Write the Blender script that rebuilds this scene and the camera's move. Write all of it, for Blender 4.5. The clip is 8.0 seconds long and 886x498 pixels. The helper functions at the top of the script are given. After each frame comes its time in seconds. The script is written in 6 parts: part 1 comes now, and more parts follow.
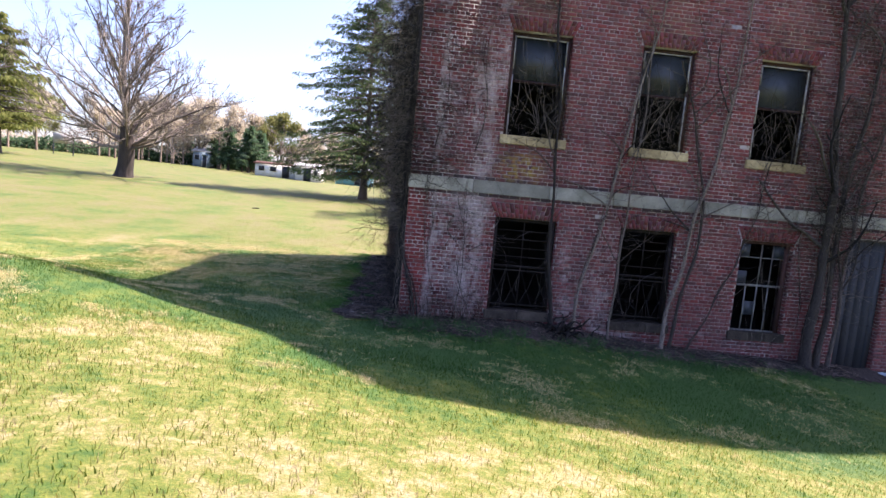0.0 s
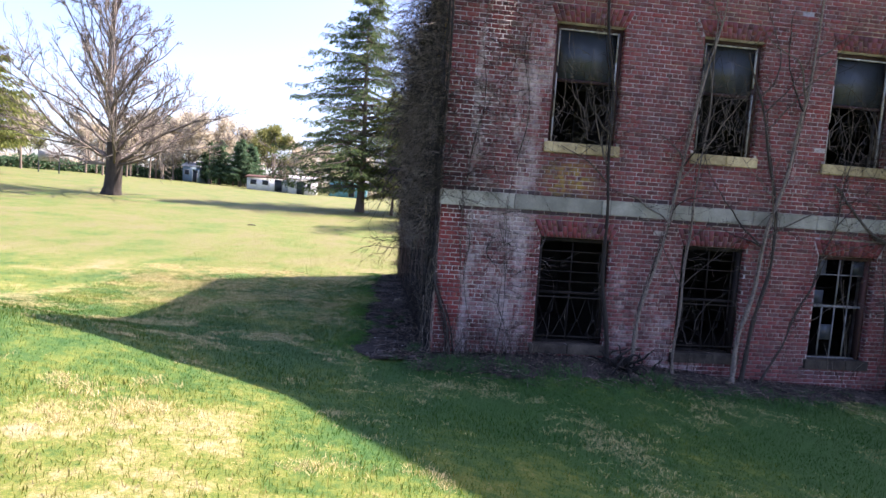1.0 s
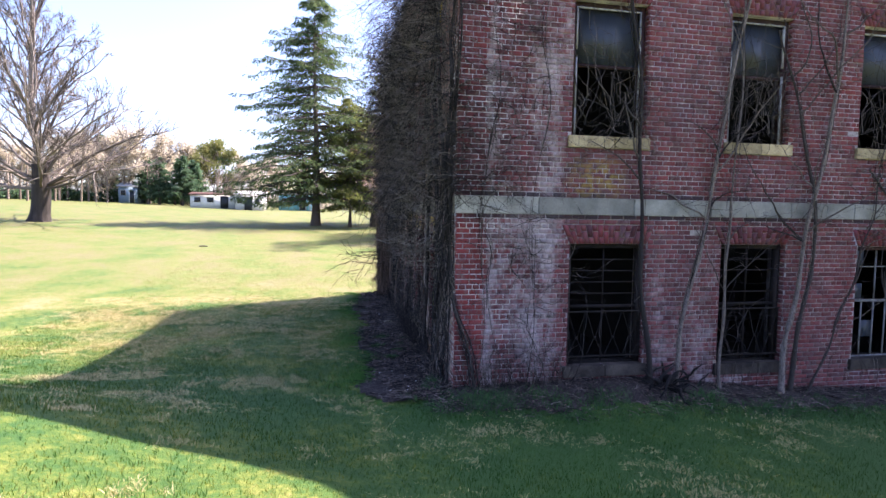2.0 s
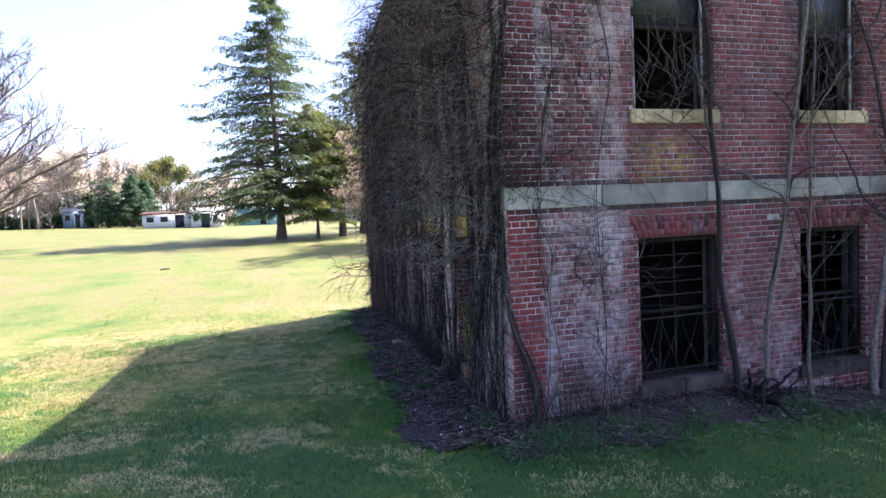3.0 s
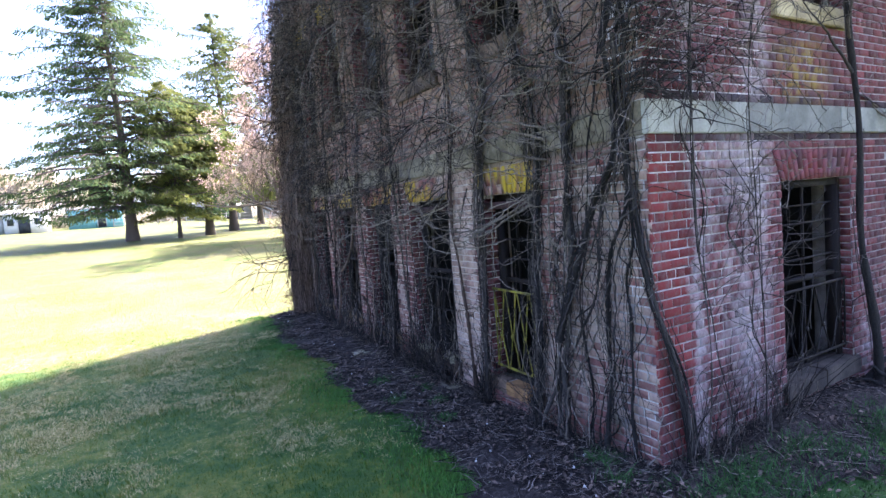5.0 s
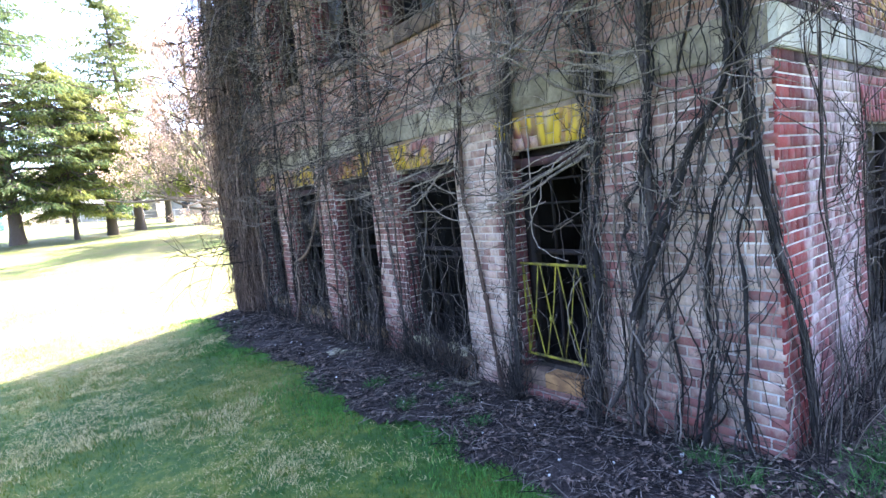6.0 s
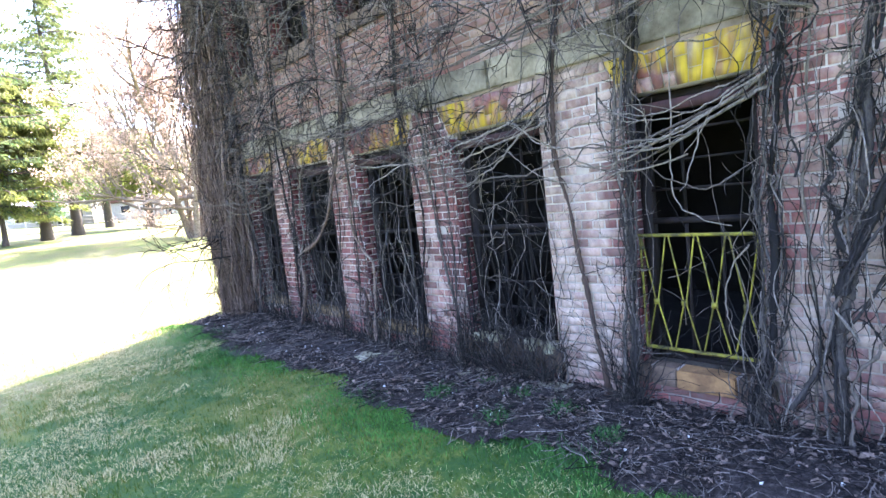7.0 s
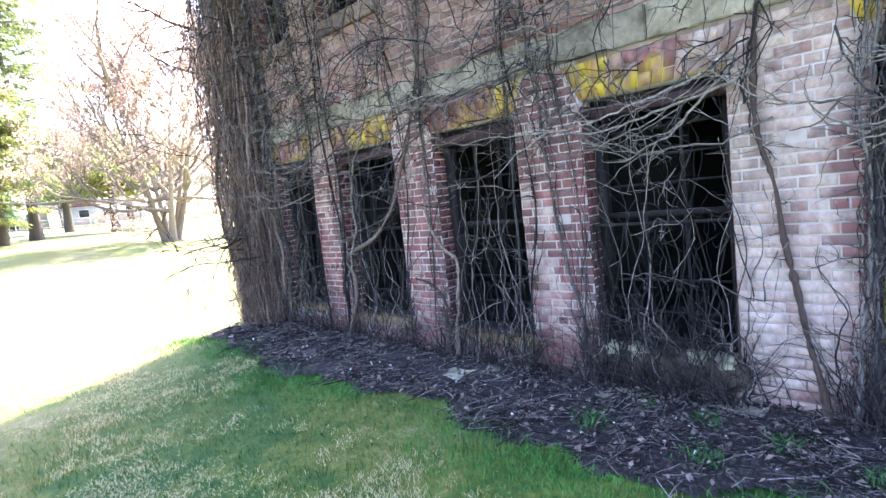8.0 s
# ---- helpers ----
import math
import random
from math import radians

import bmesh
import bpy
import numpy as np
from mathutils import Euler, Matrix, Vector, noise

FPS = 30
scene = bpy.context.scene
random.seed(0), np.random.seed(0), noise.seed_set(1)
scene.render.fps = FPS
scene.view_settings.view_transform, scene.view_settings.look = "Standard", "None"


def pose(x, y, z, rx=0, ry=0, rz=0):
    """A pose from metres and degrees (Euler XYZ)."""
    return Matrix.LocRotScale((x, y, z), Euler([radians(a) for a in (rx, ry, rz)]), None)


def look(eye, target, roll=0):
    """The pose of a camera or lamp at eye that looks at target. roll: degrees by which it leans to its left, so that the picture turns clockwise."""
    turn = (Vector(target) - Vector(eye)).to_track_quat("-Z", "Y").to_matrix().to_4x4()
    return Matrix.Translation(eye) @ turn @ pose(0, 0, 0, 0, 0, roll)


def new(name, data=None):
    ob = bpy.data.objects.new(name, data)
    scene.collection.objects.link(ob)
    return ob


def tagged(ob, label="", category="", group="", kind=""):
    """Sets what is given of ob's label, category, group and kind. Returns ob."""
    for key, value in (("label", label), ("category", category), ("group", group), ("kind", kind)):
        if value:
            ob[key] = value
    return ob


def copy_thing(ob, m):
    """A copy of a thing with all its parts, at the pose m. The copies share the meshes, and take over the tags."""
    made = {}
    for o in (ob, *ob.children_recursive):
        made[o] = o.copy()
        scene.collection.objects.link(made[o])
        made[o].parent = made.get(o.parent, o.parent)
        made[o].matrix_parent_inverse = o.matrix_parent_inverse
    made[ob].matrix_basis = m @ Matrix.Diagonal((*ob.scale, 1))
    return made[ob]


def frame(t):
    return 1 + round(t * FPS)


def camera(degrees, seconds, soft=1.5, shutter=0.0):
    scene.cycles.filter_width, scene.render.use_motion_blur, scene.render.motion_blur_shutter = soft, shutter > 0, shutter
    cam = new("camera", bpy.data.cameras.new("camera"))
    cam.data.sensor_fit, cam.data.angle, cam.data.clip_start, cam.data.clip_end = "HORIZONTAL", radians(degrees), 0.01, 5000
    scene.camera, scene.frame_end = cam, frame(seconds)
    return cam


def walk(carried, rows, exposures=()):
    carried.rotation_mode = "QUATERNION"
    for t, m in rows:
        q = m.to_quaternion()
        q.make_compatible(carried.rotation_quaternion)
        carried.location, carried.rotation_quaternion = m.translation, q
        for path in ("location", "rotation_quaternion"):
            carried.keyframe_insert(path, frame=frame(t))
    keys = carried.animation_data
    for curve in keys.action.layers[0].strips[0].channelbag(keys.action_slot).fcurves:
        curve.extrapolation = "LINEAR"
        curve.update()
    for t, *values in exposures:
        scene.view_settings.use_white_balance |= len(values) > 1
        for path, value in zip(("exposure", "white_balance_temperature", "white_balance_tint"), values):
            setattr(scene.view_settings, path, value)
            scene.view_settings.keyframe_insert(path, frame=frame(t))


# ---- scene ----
cam = camera(79.6, 8.0)
METRES, EYE, TILT, LEAN, TURN = 13.1, 2.54, 0.0, 0.0, -5.0
EXPOSURES = [(0.0, 1.90, 6150, 33), (1.2, 2.05, 6050, 31), (2.4, 2.25, 5900, 32), (4.5, 2.62, 5750, 32), (5.9, 3.68, 5900, 23), (7.0, 4.14, 5950, 23), (8.0, 4.14, 6000, 24)]
ROWS = [
    (0.0, 0.0, 0.0, 0.0, 0.51, -5.54, -5.23),
    (0.5, -0.0305, 0.0602, 0.004, -0.07, -4.93, -4.47),
    (1.0, -0.0606, 0.1097, 0.0073, -0.43, -4.5, -3.94),
    (2.5, -0.1658, 0.2721, 0.0079, -8.61, -3.27, 1.09),
    (3.0, -0.197, 0.3332, 0.0062, -10.09, -3.19, 2.79),
    (3.5, -0.2248, 0.3918, 0.0033, -12.55, -3.23, 3.43),
    (4.0, -0.2479, 0.4514, -0.0004, -15.11, -3.5, 4.2),
    (4.5, -0.2709, 0.5094, -0.0094, -19.46, -3.86, 4.2),
    (6.0, -0.3176, 0.6699, -0.0368, -33.43, -6.02, 6.03),
    (6.5, -0.3355, 0.7256, -0.0437, -36.09, -6.14, 6.28),
    (7.0, -0.3457, 0.7862, -0.0539, -38.86, -6.24, 6.5),
    (7.5, -0.36, 0.8437, -0.0549, -40.83, -6.34, 6.75),
    (8.0, -0.3736, 0.9108, -0.0574, -42.44, -6.23, 6.64),
]
walk(cam, [(t, pose(0, 0, EYE, TILT, LEAN, TURN) @ pose(METRES * x, METRES * y, METRES * z, 90 + pitch, roll, yaw)) for t, x, y, z, yaw, pitch, roll in ROWS], exposures=EXPOSURES)

# ---- world and light ----
SHADOW_X, SHADOW_Y = -0.73, -0.32          # ground shadow of one metre of height
SUN_WAY = Vector((-SHADOW_X, -SHADOW_Y, 1.0)).normalized()
world = bpy.data.worlds.new("sky")
scene.world = world
world.use_nodes = True
wn = world.node_tree.nodes
sky = wn.new("ShaderNodeTexSky")
sky.sky_type = "NISHITA"
sky.sun_disc = False
sky.sun_elevation = math.asin(SUN_WAY.z)
sky.sun_rotation = math.atan2(SUN_WAY.x, SUN_WAY.y)
sky.air_density, sky.dust_density, sky.ozone_density = 1.0, 2.1, 1.8
wn["Background"].inputs["Strength"].default_value = 0.104
world.node_tree.links.new(sky.outputs[0], wn["Background"].inputs["Color"])
sun_data = bpy.data.lights.new("sun", "SUN")
sun_data.energy, sun_data.angle, sun_data.color = 5.0, radians(0.53), (1.0, 0.895, 0.68)
sun = new("sun", sun_data)
sun.matrix_world = look(SUN_WAY * 60, (0, 0, 0))

# ---- materials ----
class Mat:
    """A small node-graph builder round one principled material."""
    def __init__(self, name, rough=0.85):
        self.m = bpy.data.materials.new(name)
        self.m.use_nodes = True
        self.t = self.m.node_tree
        self.b = self.t.nodes["Principled BSDF"]
        self.b.inputs["Roughness"].default_value = rough
        self.b.inputs["Specular IOR Level"].default_value = 0.3
        self.pos = self.node("ShaderNodeNewGeometry").outputs["Position"]

    def node(self, kind, **ins):
        n = self.t.nodes.new(kind)
        for k, v in ins.items():
            self.plug(n.inputs[k.replace("_", " ")], v)
        return n

    def plug(self, socket, v):
        if isinstance(v, bpy.types.NodeSocket):
            self.t.links.new(v, socket)
        else:
            socket.default_value = v

    def noise(self, scale, detail=4.0, rough=0.55, stretch=None, seed=0.0):
        v = self.pos
        if stretch or seed:
            mp = self.node("ShaderNodeMapping")
            self.plug(mp.inputs["Vector"], v)
            mp.inputs["Scale"].default_value = stretch or (1, 1, 1)
            mp.inputs["Location"].default_value = (seed, seed * 1.7, -seed)
            v = mp.outputs[0]
        return self.node("ShaderNodeTexNoise", Vector=v, Scale=scale, Detail=detail, Roughness=rough).outputs["Fac"]

    def ramp(self, fac, *stops):
        r = self.node("ShaderNodeValToRGB", Fac=fac)
        e = r.color_ramp.elements
        while len(e) < len(stops):
            e.new(0.5)
        for el, (p, c) in zip(e, stops):
            el.position = p
            el.color = (*c, 1) if isinstance(c, tuple) else (c, c, c, 1)
        return r.outputs["Color"]

    def mix(self, fac, a, b, mode="MIX"):
        n = self.t.nodes.new("ShaderNodeMix")
        n.data_type, n.blend_type = "RGBA", mode
        self.plug(n.inputs[0], fac)
        for s, v in ((n.inputs[6], a), (n.inputs[7], b)):
            self.plug(s, (*v, 1) if isinstance(v, tuple) else v)
        return n.outputs[2]

    def math(self, op, a, b=0.0, clamp=False):
        n = self.t.nodes.new("ShaderNodeMath")
        n.operation, n.use_clamp = op, clamp
        self.plug(n.inputs[0], a)
        self.plug(n.inputs[1], b)
        return n.outputs[0]

    def axis(self, i):
        return self.node("ShaderNodeSeparateXYZ", Vector=self.pos).outputs[i]

    def span(self, v, lo, hi):
        n = self.node("ShaderNodeMapRange", Value=v)
        n.interpolation_type = "SMOOTHSTEP"
        n.inputs["From Min"].default_value, n.inputs["From Max"].default_value = lo, hi
        return n.outputs[0]

    def island(self):
        """A random number for each object and each loose piece."""
        a = self.node("ShaderNodeNewGeometry").outputs["Random Per Island"]
        b = self.node("ShaderNodeObjectInfo").outputs["Random"]
        return self.math("FRACT", self.math("ADD", a, b))

    def done(self, colour, bump=None, depth=0.004, rough=None):
        self.plug(self.b.inputs["Base Color"], (*colour, 1) if isinstance(colour, tuple) else colour)
        if bump is not None:
            n = self.node("ShaderNodeBump", Height=bump, Distance=depth, Strength=0.8)
            self.plug(self.b.inputs["Normal"], n.outputs[0])
        if rough is not None:
            self.plug(self.b.inputs["Roughness"], rough)
        return self.m


def brick_material(name, wash, yellow=0.0, seed=0.0, lichen=False, dull=0.0):
    k = Mat(name, 0.88)
    each = k.island()
    base = k.ramp(each, (0.0, (0.070, 0.018, 0.020)), (0.25, (0.15, 0.026, 0.028)), (0.6, (0.225, 0.036, 0.038)),
                  (0.85, (0.18, 0.042, 0.044)), (1.0, (0.09, 0.034, 0.038)))
    grain = k.noise(70, 5, 0.65)
    base = k.mix(k.ramp(grain, (0.3, 0.0), (0.75, 0.4)), base, (0.12, 0.03, 0.026))
    if dull:
        base = k.mix(k.math("MULTIPLY", k.ramp(k.noise(0.8, 5, 0.65, None, 17.0 + seed), (0.35, 0.25), (0.65, 1.0)), dull), base, k.mix(each, (0.060, 0.034, 0.042), (0.15, 0.078, 0.086)))
    if lichen:
        fresh = k.math("MULTIPLY", k.math("SUBTRACT", 1.0, k.span(k.axis(0), 0.45, 0.75)), k.math("SUBTRACT", 1.0, k.span(k.axis(2), 2.6, 3.0)))
        base = k.mix(k.math("MULTIPLY", fresh, 0.7), base, k.mix(each, (0.16, 0.024, 0.022), (0.27, 0.040, 0.034)))
    # lime bloom: broad vertical runs in which single bricks keep or lose the white
    broad = k.noise(1.1, 4, 0.6, (1.0, 1.0, 0.4), 3.0 + seed)
    fine = k.noise(11, 5, 0.7, (1, 1, 0.7), seed)
    f = k.math("ADD", k.math("MULTIPLY", broad, 0.62 if wash > 0.3 else 0.54), k.math("MULTIPLY", fine, 0.30 if wash > 0.3 else 0.40))
    f = k.math("ADD", f, k.math("MULTIPLY", each, 0.19 if wash > 0.3 else 0.05))
    if lichen:
        # old whitewash left beside the first opening and beneath the eaves
        patch = k.math("MULTIPLY", k.span(k.axis(0), 0.45, 0.85), k.math("SUBTRACT", 1.0, k.span(k.axis(0), 1.5, 2.2)))
        torn = k.ramp(k.noise(1.7, 6, 0.72, (1, 1, 0.55), 31.0), (0.36, 0.15), (0.62, 1.0))
        above = k.math("MULTIPLY", k.span(k.axis(2), 2.8, 3.2), k.math("SUBTRACT", 1.0, k.span(k.axis(0), 1.1, 1.5)))
        patch = k.math("MULTIPLY", k.math("MULTIPLY", patch, torn), k.math("SUBTRACT", 1.0, k.math("MULTIPLY", above, 0.6)))
        f = k.math("ADD", f, k.math("MULTIPLY", patch, 0.24))
        low = k.math("MULTIPLY", k.math("MULTIPLY", k.span(k.axis(0), 3.1, 3.4), k.math("SUBTRACT", 1.0, k.span(k.axis(0), 4.5, 5.4))), k.math("SUBTRACT", 1.0, k.span(k.axis(2), 1.6, 2.6)))
        f = k.math("ADD", f, k.math("MULTIPLY", low, 0.12))
        f = k.math("SUBTRACT", f, k.math("MULTIPLY", k.math("SUBTRACT", 1.0, k.span(k.axis(0), 0.4, 0.7)), 0.06))
        run = k.math("ADD", k.axis(0), k.math("MULTIPLY", k.math("SUBTRACT", k.noise(2.2, 5, 0.7), 0.5), 0.5))
        run = k.math("SUBTRACT", 1.0, k.span(k.math("ABSOLUTE", k.math("SUBTRACT", run, 0.62)), 0.03, 0.12))
        f = k.math("ADD", f, k.math("MULTIPLY", run, 0.16))
    if wash > 0.3:
        f = k.math("SUBTRACT", f, k.math("MULTIPLY", k.span(k.axis(2), 2.7, 3.1), 0.05))
        f = k.math("SUBTRACT", f, k.math("MULTIPLY", k.math("SUBTRACT", 1.0, k.span(k.math("ADD", k.axis(2), k.math("MULTIPLY", fine, 0.3)), 0.3, 0.65)), 0.13))
        pier = k.math("MULTIPLY", k.span(k.axis(1), 12.4, 12.7), k.math("SUBTRACT", 1.0, k.span(k.axis(1), 13.3, 13.7)))
        f = k.math("ADD", f, k.math("MULTIPLY", pier, 0.10))
        f = k.math("SUBTRACT", f, k.math("MULTIPLY", k.math("MULTIPLY", k.span(k.axis(1), 13.9, 14.6), k.math("SUBTRACT", 1.0, k.span(k.axis(2), 2.2, 2.8))), 0.07))
        high = k.math("MULTIPLY", k.span(k.axis(2), 0.75, 1.1), k.math("SUBTRACT", 1.0, k.span(k.axis(2), 1.9, 2.25)))
        for a, b in ((12.60, 12.78), (14.42, 14.72), (16.08, 16.34), (17.71, 17.95)):
            strip = k.math("MULTIPLY", k.math("GREATER_THAN", k.axis(1), a - 0.06), k.math("SUBTRACT", 1.0, k.span(k.axis(1), b - 0.04, b + 0.04)))
            f = k.math("SUBTRACT", f, k.math("MULTIPLY", k.math("MULTIPLY", strip, high), 0.15))
        edge = k.math("SUBTRACT", 1.0, k.span(k.axis(1), 11.55, 11.75))
        bare = k.ramp(k.math("ADD", k.math("MULTIPLY", each, 0.6), k.math("MULTIPLY", k.noise(2.6, 4, 0.6, None, 4.0), 0.8)), (0.66, 0.0), (0.84, 0.25))
        f = k.math("SUBTRACT", k.math("ADD", f, k.math("MULTIPLY", edge, 0.115)), k.math("MULTIPLY", edge, bare))
    wash_f = k.ramp(f, (0.60 - wash * (0.17 if wash > 0.3 else 0.2), 0.16 if wash > 0.3 else 0.0), (0.75 - wash * (0.15 if wash > 0.3 else 0.2), 0.85 if wash > 0.3 else 0.62))
    base = k.mix(wash_f, base, k.mix(k.ramp(k.noise(5, 5, 0.7), (0.35, 0.0), (0.65, 1.0)), *(((0.38, 0.262, 0.212), (0.60, 0.482, 0.392)) if wash > 0.3 else ((0.38, 0.325, 0.335), (0.62, 0.565, 0.56)))))
    if wash > 0.1:
        dirt = k.ramp(k.noise(17, 7, 0.75, (1, 1, 0.6), 6.0 + seed), (0.46, 0.0), (0.68, 0.65))
        base = k.mix(dirt, base, (0.17, 0.125, 0.12))
    if wash > 0.3:
        # the upper storey lost most of its whitewash and has weathered brown
        tan = k.math("MULTIPLY", k.span(k.axis(2), 2.8, 3.1), k.ramp(k.noise(3.2, 5, 0.65, (1, 1, 0.7), 21.0), (0.36, 0.35), (0.62, 0.9)))
        base = k.mix(tan, base, k.mix(each, (0.16, 0.085, 0.06), (0.30, 0.185, 0.13)))
    soot = k.ramp(k.noise(1.3, 5, 0.65, (1, 1, 0.5), 11 + seed), (0.52, 0.0), (0.76, 0.75))
    base = k.mix(soot, base, (0.05, 0.036, 0.04))
    if yellow:
        y = k.ramp(k.noise(1.7, 3, 0.55, None, 5.5), (0.53 - 0.2 * yellow, 0.0), (0.60 - 0.2 * yellow, 0.9))
        runs = k.ramp(k.noise(16, 3, 0.5, (1, 1, 0.12), 2.0), (0.4, 0.25), (0.6, 1.0))
        base = k.mix(k.math("MULTIPLY", y, runs), base, (0.50, 0.35, 0.02))
    if lichen:
        # dark fired header courses above and below the stone band
        course = k.math("ADD", k.math("LESS_THAN", k.math("ABSOLUTE", k.math("SUBTRACT", k.axis(2), 2.985)), 0.037),
                        k.math("LESS_THAN", k.math("ABSOLUTE", k.math("SUBTRACT", k.axis(2), 2.655)), 0.037))
        base = k.mix(k.math("MULTIPLY", course, k.ramp(each, (0.2, 0.2), (0.6, 0.85))), base, (0.030, 0.024, 0.030))
        near = k.math("SUBTRACT", 1.0, k.span(k.math("ABSOLUTE", k.math("SUBTRACT", k.axis(0), 2.3)), 0.15, 0.6))
        low = k.math("SUBTRACT", 1.0, k.span(k.math("ABSOLUTE", k.math("SUBTRACT", k.axis(2), 3.25)), 0.1, 0.4))
        spot = k.math("MULTIPLY", k.math("MULTIPLY", near, low), k.ramp(k.noise(9, 4, 0.6), (0.42, 0.0), (0.6, 0.5)))
        base = k.mix(spot, base, (0.36, 0.26, 0.03))
    return k.done(base, k.math("ADD", grain, k.noise(240, 3)), 0.003)


def simple(name, lo, hi, scale=6.0, rough=0.85, bump=0.003, fine=60.0, stretch=None, vary=0.35, metal=0.0):
    """Two tones by broad noise, fine grain on top, and a shift for each loose piece."""
    k = Mat(name, rough)
    c = k.mix(k.ramp(k.noise(scale, 5, 0.6, stretch), (0.33, 0.0), (0.67, 1.0)), lo, hi)
    g = k.noise(fine, 5, 0.65, stretch)
    c = k.mix(k.ramp(g, (0.35, 0.3), (0.7, 0.0)), c, tuple(v * 0.45 for v in lo))
    s = k.ramp(k.island(), (0.0, 1 - vary), (1.0, 1 + vary * 0.6))
    c = k.mix(1.0, c, s, "MULTIPLY")
    k.b.inputs["Metallic"].default_value = metal
    return k.done(c, g, bump)


M_BRICK_FRONT = brick_material("brick_front", 0.12, 0.0, 0.0, True, 0.42)
M_BRICK_SIDE = brick_material("brick_side", 0.76, 0.0, 7.0)
M_BRICK_JAMB = brick_material("brick_reveal", 0.25, 0.0, 3.0, False, 0.35)
M_BRICK_ARCH = brick_material("brick_arch_front", 0.07, 0.0, 4.0, False, 0.6)
M_BRICK_ARCH_SIDE = brick_material("brick_arch_yellow", 0.6, 0.36, 9.0)
k = Mat("lime_mortar", 0.95)
c = k.mix(k.ramp(k.noise(3.0, 6, 0.7), (0.36, 0.0), (0.66, 1.0)), (0.17, 0.145, 0.15), (0.48, 0.44, 0.43))
leach = k.math("MULTIPLY", k.ramp(k.noise(2.4, 5, 0.7, (1, 1, 0.6), 8.0), (0.45, 0.0), (0.58, 0.9)), k.math("SUBTRACT", 1.0, k.span(k.axis(0), 0.7, 1.8)))
c = k.mix(leach, c, (0.74, 0.71, 0.69))
M_MORTAR = k.done(c, k.noise(60, 5, 0.65), 0.004)
k = Mat("whitewashed_mortar", 0.95)
c = k.mix(k.ramp(k.noise(3.0, 5, 0.6), (0.33, 0.0), (0.67, 1.0)), (0.36, 0.30, 0.27), (0.58, 0.51, 0.46))
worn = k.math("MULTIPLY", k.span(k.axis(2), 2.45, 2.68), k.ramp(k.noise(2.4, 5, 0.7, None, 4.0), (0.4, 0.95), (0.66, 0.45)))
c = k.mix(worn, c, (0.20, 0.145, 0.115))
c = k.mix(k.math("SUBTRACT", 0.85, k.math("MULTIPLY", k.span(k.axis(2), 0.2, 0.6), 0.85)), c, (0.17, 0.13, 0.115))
M_MORTAR_SIDE = k.done(c, k.noise(60, 5, 0.65), 0.004)
M_CONCRETE = simple("cast_stone_band", (0.17, 0.17, 0.145), (0.44, 0.43, 0.375), 1.9, 0.9, 0.004, 40)
M_BAND_SIDE = simple("lichened_stone_band", (0.12, 0.10, 0.065), (0.40, 0.35, 0.265), 4.6, 0.9, 0.005, 30)
M_SILL = simple("weathered_sill_stone", (0.30, 0.235, 0.13), (0.54, 0.44, 0.26), 5.0, 0.9, 0.004, 40)
M_SILL_BROWN = simple("stained_brown_sill", (0.06, 0.040, 0.032), (0.20, 0.14, 0.10), 7.0, 0.9, 0.004, 40)
M_SILL_TAN = simple("tan_sill_stone", (0.12, 0.080, 0.045), (0.32, 0.22, 0.12), 7.0, 0.9, 0.004, 40)
M_SILL_DARK = simple("sooty_sill_stone", (0.022, 0.018, 0.016), (0.095, 0.078, 0.064), 4.0, 0.9, 0.004, 40)
# near-black, so the darkness of the unlit rooms sits in the colour
M_ROOM_BLACK = simple("unlit_room_black", (0.006, 0.006, 0.007), (0.020, 0.019, 0.019), 1.2, 0.9, 0.003)
M_ROOF = simple("slate_roof", (0.06, 0.06, 0.07), (0.12, 0.12, 0.13), 2.0, 0.7)
M_FRAME_RED = simple("weathered_red_brown_wood", (0.030, 0.016, 0.016), (0.08, 0.036, 0.034), 8, 0.8, 0.002, 80, (1, 1, 0.1))
M_FRAME_WHITE = simple("peeling_white_paint", (0.26, 0.26, 0.26), (0.60, 0.59, 0.57), 14, 0.6, 0.002, 90, (1, 1, 0.3))
M_MUNTIN = simple("grey_weathered_sash_paint", (0.09, 0.09, 0.095), (0.30, 0.295, 0.29), 14, 0.7, 0.002, 90, (1, 1, 0.3))
M_IRON = simple("rusty_iron", (0.008, 0.007, 0.007), (0.028, 0.021, 0.018), 20, 0.75, 0.001, 120, None, 0.3, 0.2)
M_FRAME_DARK = simple("near_black_sash_wood", (0.008, 0.006, 0.006), (0.024, 0.016, 0.015), 8, 0.8, 0.002, 80, (1, 1, 0.1))
M_ORANGE = simple("orange_brown_stone", (0.14, 0.075, 0.035), (0.36, 0.20, 0.085), 6, 0.9, 0.005, 30)
M_YELLOW = simple("chipped_yellow_paint", (0.055, 0.045, 0.018), (0.36, 0.32, 0.03), 9, 0.55, 0.001, 90)
M_BOARD = simple("grey_boarding", (0.035, 0.04, 0.05), (0.085, 0.09, 0.11), 2.5, 0.8, 0.002, 50, (1, 1, 0.15))

# grimy panes; the bluish base puts some reflected sky into their colour
k = Mat("grimy_sky_tinted_glass", 0.12)
k.b.inputs["Transmission Weight"].default_value = 0.35
M_GLASS = k.done(k.ramp(k.noise(1.6, 4, 0.6, (1, 1, 0.4)), (0.3, (0.018, 0.024, 0.034)), (0.7, (0.055, 0.068, 0.090))), None, 0.002,
                 k.ramp(k.noise(5.0, 4), (0.35, 0.30), (0.7, 0.50)))


